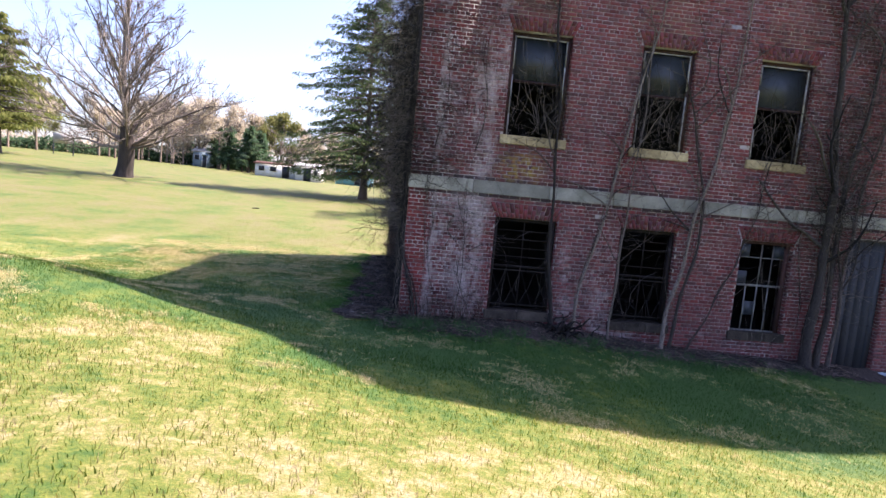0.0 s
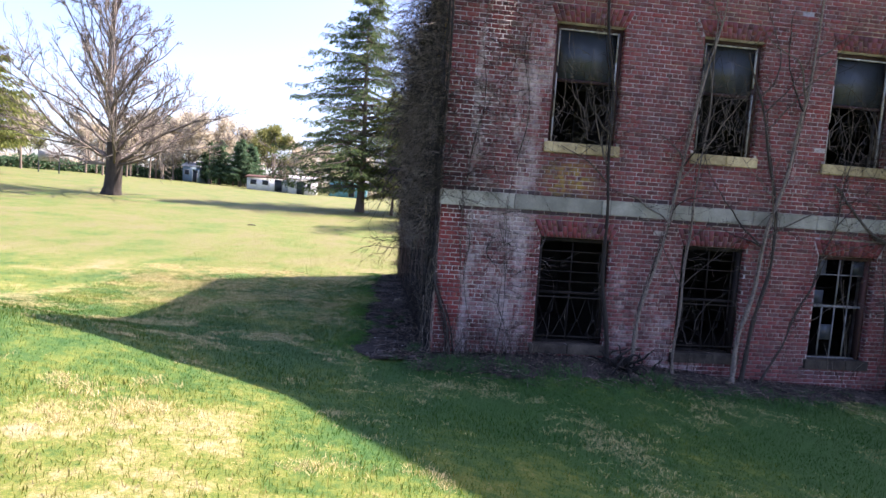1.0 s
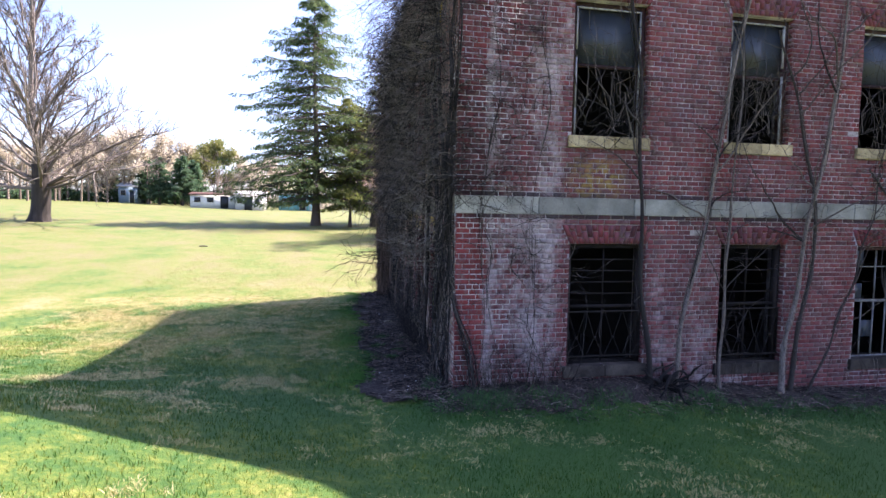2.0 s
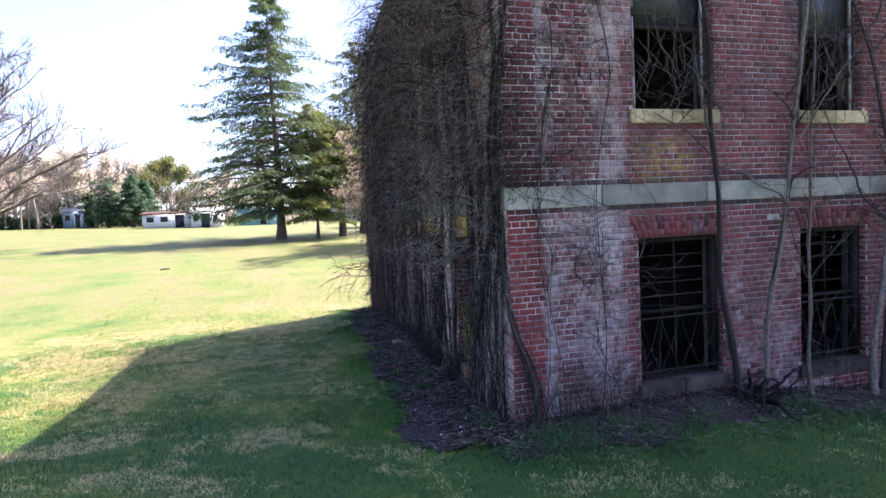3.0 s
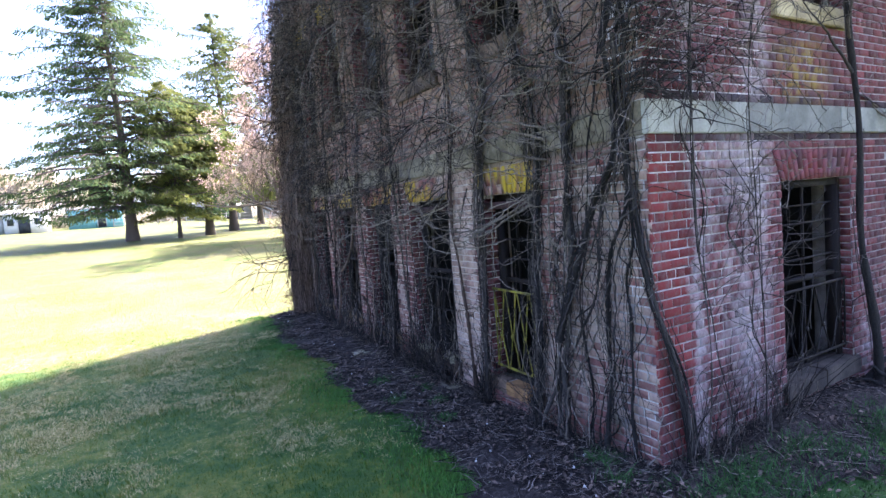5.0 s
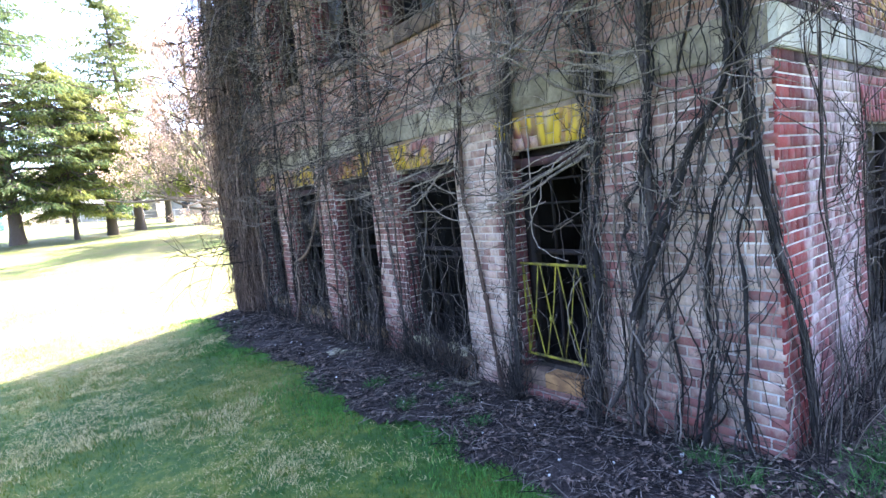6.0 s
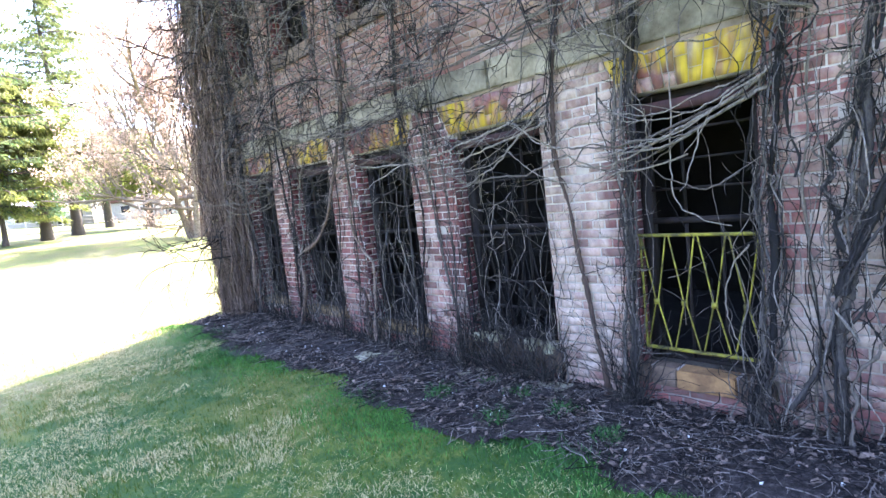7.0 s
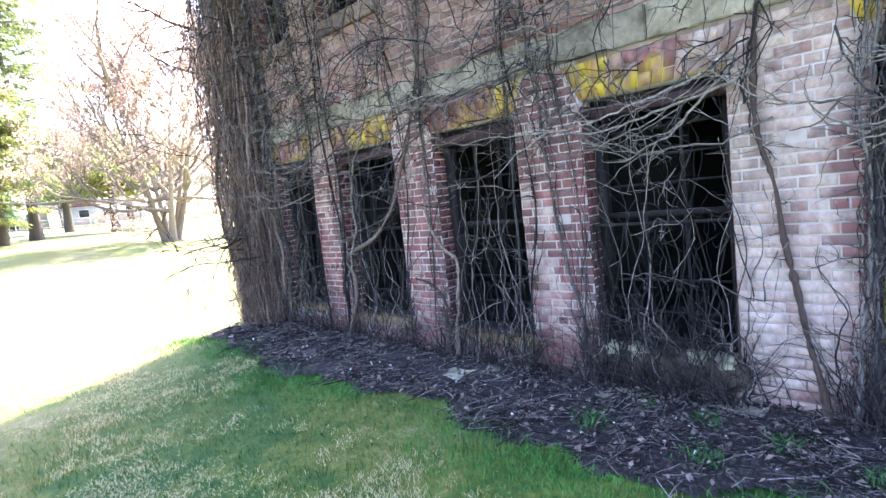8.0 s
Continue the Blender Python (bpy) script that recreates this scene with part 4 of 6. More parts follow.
# the thick bundle of stems that wraps the far corner
v = thing("climbing_vine", "thick shaggy bundle of old vine stems wrapping the corner", "vine", "vines on the side wall")
H, T = Build(), Build()
for s in range(300):
    y = rng.uniform(19.15, 19.98)
    out = 0.02 + 0.34 * rng.random() * (1 - abs(y - 19.65) / 0.9)
    path = climb(y, y + rng.normal(0.05, 0.12), rng.uniform(3.5, 8.2), 0.20, out, 60)
    path[:, 1] = np.minimum(path[:, 1], 20.05)
    path[:, 0] -= 0.10 * np.sin(np.linspace(0, 3.0, len(path)) + 0.4) * (out > 0.1)
    if s < 9:
        b = Build()
        b.tube(path, np.linspace(0.028, 0.014, len(path)) * (1 + 0.2 * rng.normal(size=len(path))), 7)
        part("stem", b, M_BUNDLE, v, smooth=True)
    else:
        q = path + np.cumsum(rng.normal(0, 0.024, path.shape), 0) * (0.5, 1, 0.2)
        q[:, 1] = np.clip(q[:, 1], 19.0, 20.15)
        H.tube(keep_row(q), rng.uniform(0.002, 0.008), 4)
    for _ in range(3):
        i = rng.integers(2, len(path) - 1)
        spray(T, path[i], (-rng.uniform(0.1, 0.9), rng.normal(0.1, 0.6), rng.uniform(-0.6, 0.6)), rng.uniform(0.2, 0.6), rng.uniform(0.003, 0.006), 0.10, 0.25)
for z, l in ((4.35, 1.1), (4.15, 0.7), (5.4, 0.9), (3.75, 0.8), (4.9, 0.6), (3.2, 0.35), (0.55, 0.3)):
    for _ in range(1):
        spray(T, (FX - 0.3, 19.9, z + rng.normal(0, 0.05)), (-1, 0.1, -0.1), l, 0.024, 0.02, 0.12, 4)
part("root_hair", H, M_BUNDLE, v, kind="stuff")
part("twig_tangle", T, M_BUNDLE, v, kind="stuff")

# thin strands that hang and climb across the openings
for n, h in enumerate(SIDE_LOW):
    v = thing("vine_curtain", "curtain of thin bare vine strands across a dark window", "vine", "vine curtains in the side windows")
    b = Build()
    for _ in (range(16) if n == 0 else range(60)):
        y = rng.uniform(h[0] - 0.12, h[1] + 0.12)
        if n == 0 and rng.random() < 0.6:
            y = h[rng.integers(0, 2)] + rng.normal(0, 0.06)
        z1 = 0.5 + 2.1 * rng.random() ** 1.4
        b.tube(climb(y, y + rng.normal(0, 0.14), z1, 0.07, rng.uniform(-0.06, 0.05), 48), np.linspace(rng.uniform(0.003, 0.008), 0.002, 48), 4)
    for _ in range(7 if n == 0 else 46):
        y, z = rng.uniform(h[0], h[1]), 0.3 + 2.1 * rng.random() ** 1.2
        spray(b, (FX - 0.03, y, z), (-rng.uniform(0, 0.35), rng.normal(0, 1), rng.normal(0, 0.5)), rng.uniform(0.3, 0.9), rng.uniform(0.0025, 0.006), 0.05, 0.3, 4)
    part("strand_tangle", b, M_STRAND, v, kind="stuff", smooth=True)

# the pale sprays that arch out over the first openings
def arc(a, c, e, n=22, shake=0.012):
    t = np.linspace(0, 1, n)[:, None]
    q = (1 - t) ** 2 * np.array(a) + 2 * t * (1 - t) * np.array(c) + t ** 2 * np.array(e)
    ph = rng.uniform(0, 6.3, 3)
    q = q + shake * np.sin(t * rng.uniform(9, 17) + ph) + rng.normal(0, shake * 0.25, q.shape)
    q[:, 0] = np.minimum(q[:, 0], FX - 0.015)
    return q


def arching_branch(v, starts, ends, dip, n, r):
    """A few long bowed branches that lift again at the tips, with crooked side shoots."""
    for s in range(n):
        b = Build()
        a = np.array(starts) + rng.normal(0, 1, 3) * (0.01, 0.04, 0.10)
        e = np.array(ends) + rng.normal(0, 1, 3) * (0.16, 0.3, 0.14)
        c = a * 0.45 + e * 0.55 + (-0.22, rng.normal(0, 0.1), -dip * rng.uniform(0.7, 1.3))
        path = arc(a, c, e, 30, 0.016)
        rr = r * (1.0 if s < 3 else rng.uniform(0.35, 0.6))
        b.tube(path, np.linspace(rr, rr * 0.25, len(path)), 6)
        for _ in range(4):
            i = rng.integers(8, len(path) - 3)
            along = path[min(i + 2, 29)] - path[i - 2]
            f = wander(path[i], along / np.linalg.norm(along) + rng.normal(0, 0.4, 3), rng.uniform(0.25, 0.6), 9, -0.02, 0.2)
            b.tube(f, np.linspace(rr * 0.5, rr * 0.18, len(f)), 4)
        part("branch", b, M_PALE, v, smooth=True)


v = thing("arching_vine_branch", "pale bare vine branches arching out from the wall", "vine")
arching_branch(v, (FX - 0.05, 11.62, 2.28), (-0.35, 12.80, 1.98), 0.30, 7, 0.013)
for pts, r in (([(0.02, 12.20, 2.75), (0.0, 12.18, 2.3), (0.0, 12.22, 1.85), (-0.02, 12.20, 1.62), (-0.03, 12.02, 1.48), (0.0, 11.80, 1.42)], 0.0065),
               ([(0.03, 11.75, 1.75), (-0.02, 12.0, 1.62), (0.0, 12.25, 1.72), (0.02, 12.45, 1.95)], 0.006),
               ([(0.03, 11.72, 1.3), (0.0, 11.85, 1.15), (0.0, 11.9, 0.85), (0.0, 11.78, 0.62), (0.04, 11.66, 0.3)], 0.006)):
    b = Build()
    c = np.array(pts)
    q = np.column_stack([np.interp(np.linspace(0, 1, 34), np.linspace(0, 1, len(c)), c[:, k]) for k in range(3)])
    for k in range(3):
        q[:, k] = np.convolve(np.pad(q[:, k], 3, "edge"), np.ones(7) / 7, "valid")
    q += np.cumsum(rng.normal(0, 0.006, q.shape), 0) * (0.5, 1, 1)
    b.tube(q, np.linspace(r, r * 0.5, 34), 6)
    part("hanging_strand", b, M_PALE, v, smooth=True)
v = thing("arching_vine_branch", "pale bare vine branches arching out from the wall", "vine")
arching_branch(v, (FX - 0.05, 13.25, 2.50), (-0.40, 14.5, 2.05), 0.28, 6, 0.011)
v = thing("arching_vine_branch", "thin pale vine branches arching out under the band", "vine")
arching_branch(v, (FX - 0.05, 14.9, 2.75), (-0.4, 16.0, 2.6), 0.2, 5, 0.009)
v = thing("arching_vine_branch", "bowed grey vine branches over the side band", "vine")
arching_branch(v, (FX - 0.05, 11.5, 3.35), (-0.5, 13.0, 2.9), 0.25, 6, 0.012)
arching_branch(v, (FX - 0.05, 11.35, 2.75), (-0.35, 12.2, 3.3), 0.1, 4, 0.014)
v = thing("arching_vine_branch", "bowed grey vine branches over the side band", "vine")
arching_branch(v, (FX - 0.05, 13.1, 3.1), (-0.5, 14.6, 2.8), 0.2, 5, 0.010)

# thin strands webbed over the wall between the corner and the first opening
b = Build()
for _ in range(50):
    y = rng.choice([10.6, 10.95, 11.1, 11.45]) + rng.normal(0, 0.12) if rng.random() < 0.7 else rng.uniform(10.4, 11.7)
    z0 = 0.0 if rng.random() < 0.5 else rng.uniform(0.5, 2.4)
    b.tube(climb(y, y + rng.normal(0, 0.45), z0 + rng.uniform(0.6, 2.4), 0.07, rng.uniform(0.0, 0.05), 72, z0), np.linspace(rng.uniform(0.003, 0.010), 0.002, 72), 4)
for _ in range(32):
    y, z0 = rng.uniform(10.38, 11.72), rng.uniform(0.0, 3.0)
    b.tube(climb(y, y + rng.normal(0, 0.16), z0 + rng.uniform(0.8, 2.6), 0.05, rng.uniform(0.0, 0.07), 60, z0), np.linspace(rng.uniform(0.002, 0.006), 0.0015, 60), 3)
tagged(part("vine_web", b, M_STRAND, None, "web of thin dark vine strands on whitewashed brick", "stuff", True), category="vine")

# dense beards of thin shoots at the foot of the piers
for y0, y1, n, top in ((11.55, 11.78, 50, 0.6), (12.50, 12.74, 90, 0.8), (13.30, 14.45, 300, 0.8), (14.4, 16.1, 210, 0.65), (16.1, 19.1, 270, 0.65)):
    b = Build()
    for _ in range(n):
        y = rng.uniform(y0, y1)
        p = wander((FX - rng.uniform(0.02, 0.22), y, 0.02), (rng.normal(-0.08, 0.15), rng.normal(0, 0.25), 1), top * rng.uniform(0.35, 1.25), 11, rng.uniform(0.0, 0.10), 0.17)
        b.tube(p, np.linspace(rng.uniform(0.002, 0.006), 0.0015, len(p)), 3)
    tagged(part("vine_shoots", b, M_STEM, None, "thin tangled dark vine shoots at the foot of the wall", "stuff"), category="vine")

v = thing("arching_vine_branch", "bare twiggy branch reaching out over the lawn", "vine")
for s in range(9):
    b = Build()
    st = (FX - 0.25, 19.6 + rng.normal(0, 0.2), 1.40 + rng.normal(0, 0.3))
    spray(b, st, (-1, rng.normal(-0.5, 0.25), rng.normal(0.15, 0.2)), rng.uniform(0.9, 1.9), 0.011, 0.03, 0.14, 8, 4)
    part("branch", b, M_STEM, v, smooth=True)

# the dense thicket on the upper storey, in three stretches
for y0, y1, dens in ((10.25, 13.5, 1.0), (13.5, 17.0, 0.8), (17.0, 20.1, 1.2)):
    b = Build()
    for _ in range(int(430 * dens)):
        z = 2.75 + 5.1 * rng.random() ** 0.62
        y = rng.uniform(y0, y1)
        reach = rng.uniform(0.35, 0.75) + 1.15 * max(0, min(1, (z - 3.4) / 2.2)) * rng.random()
        spray(b, (FX - rng.uniform(0.02, 0.15), y, z), (-1.0, rng.normal(0, 0.7), rng.uniform(-0.2, 0.7)), reach, rng.uniform(0.003, 0.008), 0.09, 0.27, 3)
    for _ in range(int(160 * dens)):
        z = rng.uniform(3.4, 7.9)
        y = rng.uniform(y0, y1)
        path = wander((FX - rng.uniform(0.03, 0.3), y, z), (rng.normal(0, 0.05), rng.normal(0, 0.08), -1), rng.uniform(0.7, 2.6), 18, 0.10, 0.30)
        b.tube(path, np.linspace(rng.uniform(0.003, 0.010), 0.002, len(path)), 3)
    tagged(part("vine_thicket", b, M_TWIG, None, "dense tangle of leafless vine twigs on brick", "stuff"), category="vine")
    b = Build()
    for _ in range(64):
        y, z, l = rng.uniform(y0, y1), rng.uniform(1.9, 6.4), rng.uniform(0.7, 1.9)
        side_way = rng.choice([-1, 1]) * rng.uniform(0.5, 1.0)
        q = arc((FX - 0.06, y, z), (FX - 0.45 - 0.2 * rng.random(), y + side_way * l * 0.5, z - rng.uniform(0.1, 0.35)), (FX - rng.uniform(0.3, 0.75), y + side_way * l, z + rng.uniform(-0.1, 0.3)), 22, 0.02)
        r = rng.uniform(0.003, 0.009)
        b.tube(q, np.linspace(r, r * 0.3, 22), 5)
        for _ in range(7):
            i = rng.integers(5, 20)
            f = wander(q[i], (q[i + 1] - q[i - 2]) / 0.2 + rng.normal(0, 0.35, 3), rng.uniform(0.2, 0.6), 8, 0.0, 0.2)
            b.tube(f, np.linspace(r * 0.5, r * 0.2, len(f)), 3)
    tagged(part("vine_boughs", b, M_PALE, None, "bowed pale vine boughs hanging out from the wall", "stuff"), category="vine")
    b = Build()
    for _ in range(26):
        spray(b, (FX - 0.1, rng.uniform(y0, y1), rng.uniform(2.9, 7.5)), (-1.0, rng.normal(-0.2, 0.5), rng.uniform(0.2, 1.0)), rng.uniform(1.0, 1.9), rng.uniform(0.006, 0.010), 0.13, 0.10, 6, 4)
    tagged(part("vine_thicket", b, M_TWIG, None, "dense tangle of leafless vine twigs on brick", "stuff"), category="vine")


# loose tangles that hang in front of the stone band and the heads of the openings
for y0, y1, n in ((12.7, 14.6, 46), (14.6, 16.6, 60), (16.6, 19.2, 80)):
    b = Build()
    for _ in range(n):
        spray(b, (FX - rng.uniform(0.03, 0.15), rng.uniform(y0, y1), rng.uniform(2.25, 3.7)), (-0.6, rng.normal(0, 0.9), rng.uniform(-0.9, 0.5)), rng.uniform(0.4, 0.9), rng.uniform(0.004, 0.009), 0.08, 0.24, 5)
    tagged(part("vine_tangle", b, M_STEM, None, "loose tangle of vine twigs hanging over the stone band", "stuff"), category="vine")


# the dark mass of twigs that leans round the near corner above the band
b = Build()
for _ in range(105):
    z = 2.98 + 1.5 * rng.random() ** 1.3
    spray(b, (FX - rng.uniform(0.0, 0.12), FY + rng.uniform(-0.05, 0.12), z), (rng.normal(0.25, 0.6), -rng.uniform(0.2, 1.0), rng.uniform(-0.5, 0.5)), rng.uniform(0.25, 0.65), rng.uniform(0.003, 0.007), 0.05, 0.22, 4)
tagged(part("vine_thicket", b, M_STEM, None, "dark tangle of vine twigs leaning round the corner", "stuff"), category="vine")

# thin boughs that stand straight out from the side wall, droop and lift again at the tips
for y0, y1, n in ((10.4, 12.6, 44), (12.6, 15.2, 40), (15.2, 18.5, 26)):
    b = Build()
    for _ in range(n):
        y, z = rng.uniform(y0, y1), rng.uniform(1.7, 6.6)
        l = (1.25 - 0.085 * (y - 10.4)) * rng.uniform(0.5, 1.0) * (0.75 if z < 3.0 else 1.0)
        q = arc((FX - 0.03, y, z), (FX - 0.6 * l, y + rng.normal(0, 0.2), z - rng.uniform(0.1, 0.3) * l), (FX - l, y + rng.normal(0, 0.35), z + rng.uniform(-0.15, 0.3) * l), 20, 0.014)
        r = rng.uniform(0.004, 0.008)
        b.tube(q, np.linspace(r, r * 0.3, 20), 5)
        for _ in range(6):
            i = rng.integers(5, 19)
            f = wander(q[i], (q[i] - q[i - 3]) / 0.15 + rng.normal(0, 0.45, 3), rng.uniform(0.15, 0.5) * l, 7, 0.0, 0.2)
            b.tube(f, np.linspace(r * 0.5, r * 0.2, len(f)), 3)
    tagged(part("vine_boughs", b, M_PALE, None, "bowed pale vine boughs hanging out from the wall", "stuff"), category="vine")

# twiggy growth on the front: high by the corner, a dark mass further along, and strands in the windows
for x0, x1, z0, z1, n in ((0.12, 0.55, 2.98, 4.8, 60), (0.35, 1.35, 2.9, 6.9, 140), (8.15, 9.9, 1.2, 7.4, 520)):
    b = Build()
    for _ in range(n):
        spray(b, (rng.normal((x0 + x1) / 2, (x1 - x0) / 3.2), FY - 0.03, rng.uniform(z0, z1)), (rng.normal(0, 0.8), -rng.uniform(0.1, 0.7), rng.uniform(-0.4, 0.9)), rng.uniform(0.3, 0.9), rng.uniform(0.003, 0.007), 0.06, 0.2, 4)
    tagged(part("vine_thicket", b, M_TWIG, None, "dense tangle of leafless vine twigs on brick", "stuff"), category="vine")
for h in FRONT_LOW[:2] + FRONT_HIGH:
    v = thing("vine_curtain", "thin pale vine strands straggling across a dark window", "vine", "vine curtains in the front windows")
    b = Build()
    for _ in range(5 if h[2] < 2 else 34):
        x, z = rng.uniform(h[0] + 0.05, h[1] - 0.05), rng.uniform(h[2], h[2] + 0.6)
        p = wander((x, FY - 0.03, z), (rng.normal(0, 0.25), -0.05, 1), rng.uniform(0.6, 1.8), 14, 0.0, 0.2)
        p[:, 1] = FY - 0.02 + rng.uniform(-0.05, 0.1)
        b.tube(p, np.linspace(rng.uniform(0.003, 0.008), 0.002, len(p)), 4)
    for _ in range(6 if h[2] < 2 else 38):
        spray(b, (rng.uniform(h[0], h[1]), FY - 0.04, h[2] + (h[3] - h[2]) * rng.random() ** 1.6), (rng.normal(0, 1), -rng.uniform(0, 0.3), rng.normal(0, 0.6)), rng.uniform(0.3, 0.9), rng.uniform(0.003, 0.006), 0.04, 0.25, 4)
    part("strand_tangle", b, M_STEM if h[2] < 2 else M_FRONT_VINE, v, kind="stuff", smooth=True)
b = Build()
for _ in range(230):
    x = rng.uniform(0.2, 1.9) if rng.random() < 0.75 else rng.uniform(3.2, 8.2)
    p = wander((x, FY - rng.uniform(0.02, 0.2), 0.0), (rng.normal(0, 0.15), rng.normal(0, 0.05), 1), rng.uniform(0.2, 1.15), 12, 0.0, 0.12)
    b.tube(p, np.linspace(rng.uniform(0.002, 0.007), 0.0015, len(p)), 4)
tagged(part("vine_shoots", b, M_TWIG, None, "thin upright vine shoots at the foot of the wall", "stuff"), category="vine")


def front_vine(points, r, forks, label, mat=None, group="vines on the front wall", fuzz=6):
    """A trunk up the front wall through (x, z) points, with forks and twigs."""
    v = thing("climbing_vine", label, "vine", group)
    pts = np.array(points, float)
    s = np.linspace(0, 1, len(pts))
    t = np.linspace(0, 1, 44)
    x, z = np.interp(t, s, pts[:, 0]), np.interp(t, s, pts[:, 1])
    ker = np.array([1, 2, 3, 2, 1]) / 9
    x = np.convolve(np.pad(x, 2, "edge"), ker, "valid") + 0.02 * np.sin(t * 23 + r * 900)
    y = FY - 0.05 - r - 0.13 * (1 - t) ** 2 - 0.03 * np.sin(t * 11 + x[0]) ** 2
    path = np.column_stack([x, y, z])
    b = Build()
    b.tube(path, np.linspace(r, r * 0.4, 44) * (1 + 0.12 * rng.normal(size=44)) + 0.5 * r * np.exp(-t * 22), 8)
    stem = part("stem", b, mat or M_FRONT_VINE, v, smooth=True)
    H = Build()
    for _ in range(int(4 + r * 620)):
        i = rng.integers(0, 34)
        j = min(44, i + rng.integers(5, 14))
        q = path[i:j] + np.array((rng.normal(0, r * 0.9), rng.uniform(-0.01, 0.02), 0)) + np.cumsum(rng.normal(0, 0.010, (j - i, 3)), 0) * (1, 0.3, 0.3)
        H.tube(q, rng.uniform(0.002, 0.006), 3)
    part("root_hair", H, M_TWIG, stem, kind="stuff")
    T = Build()
    for _ in range(forks):
        i = rng.integers(10, 42)
        f = wander(path[i], (rng.choice([-1, 1]) * rng.uniform(0.4, 1.1), -0.12, 1.0), rng.uniform(0.7, 2.2), 14, -0.01, 0.12, 0.03)
        c = Build()
        c.tube(f, np.linspace(r * 0.42, r * 0.12, len(f)), 5)
        part("fork", c, mat or M_FRONT_VINE, v, smooth=True)
        for _ in range(fuzz):
            j = rng.integers(2, len(f))
            spray(T, f[j], (rng.normal(0, 1), -rng.uniform(0.0, 0.5), rng.uniform(-0.3, 1)), rng.uniform(0.25, 0.8), rng.uniform(0.003, 0.006), 0.03, 0.16, 3)
    for _ in range(forks * fuzz // 2):
        i = rng.integers(6, 44)
        spray(T, path[i], (rng.normal(0, 1), -rng.uniform(0.0, 0.6), rng.uniform(-0.3, 1)), rng.uniform(0.25, 0.9), rng.uniform(0.003, 0.006), 0.03, 0.16, 3)
    if T.n:
        part("twig_tangle", T, M_TWIG, v, kind="stuff")


WALL_VINE = "bare grey vine trunk climbing the red brick front"
front_vine([(3.22, -0.1), (3.08, 0.7), (2.98, 1.7), (2.93, 2.8), (2.92, 3.8), (2.86, 4.8), (2.7, 6.0), (2.6, 7.4)], 0.040, 6, WALL_VINE)
front_vine([(3.55, -0.1), (3.65, 0.9), (3.85, 1.8), (4.10, 2.7), (4.22, 3.8), (4.45, 5.0), (4.7, 6.2), (4.8, 7.4)], 0.036, 7, WALL_VINE)
front_vine([(4.35, -0.1), (4.38, 0.8), (4.45, 2.0), (4.5, 3.0), (4.62, 4.6), (4.6, 6.2)], 0.024, 4, WALL_VINE)
front_vine([(5.45, -0.2), (5.5, 0.6), (5.75, 1.6), (5.88, 2.7), (6.2, 3.8), (6.35, 5.0), (6.5, 7.0)], 0.042, 6, WALL_VINE)
front_vine([(5.62, -0.2), (5.75, 0.9), (6.0, 1.9), (6.05, 2.8), (5.85, 3.6), (5.6, 4.6), (5.2, 5.6)], 0.035, 5, WALL_VINE)
front_vine([(6.0, -0.2), (6.5, 0.9), (6.9, 1.8), (7.2, 2.8), (7.4, 4.2)], 0.018, 4, WALL_VINE)
front_vine([(8.55, -0.3), (8.60, 1.0), (8.70, 2.4), (8.62, 4.0), (8.45, 5.6), (8.4, 7.4)], 0.10, 10, "thick dark vine trunk on the brick front", M_STEM, fuzz=16)
front_vine([(8.85, -0.3), (8.95, 1.2), (8.9, 3.0), (9.2, 5.0), (9.5, 7.4)], 0.06, 9, "thick dark vine trunk on the brick front", M_STEM, fuzz=14)
front_vine([(9.15, -0.3), (9.2, 1.5), (9.3, 3.0), (9.7, 5.0), (9.9, 7.0)], 0.04, 6, "thick dark vine trunk on the brick front", M_STEM, fuzz=10)
for x0, x1, top in ((0.72, 0.55, 3.4), (1.15, 1.5, 6.6), (1.45, 1.05, 2.4), (0.40, 0.75, 6.8), (7.6, 7.3, 4.2), (8.3, 8.2, 5.5)):
    front_vine([(x0, -0.05), (x0 * 0.8 + x1 * 0.2 + 0.1, top * 0.2), (x0 * 0.6 + x1 * 0.4 - 0.09, top * 0.42), (x1 * 0.7 + x0 * 0.3 + 0.1, top * 0.62), (x1 - 0.1, top * 0.8), (x1, top)], 0.0055, 4, "thin bare vine creeping up the red brick front", fuzz=7)

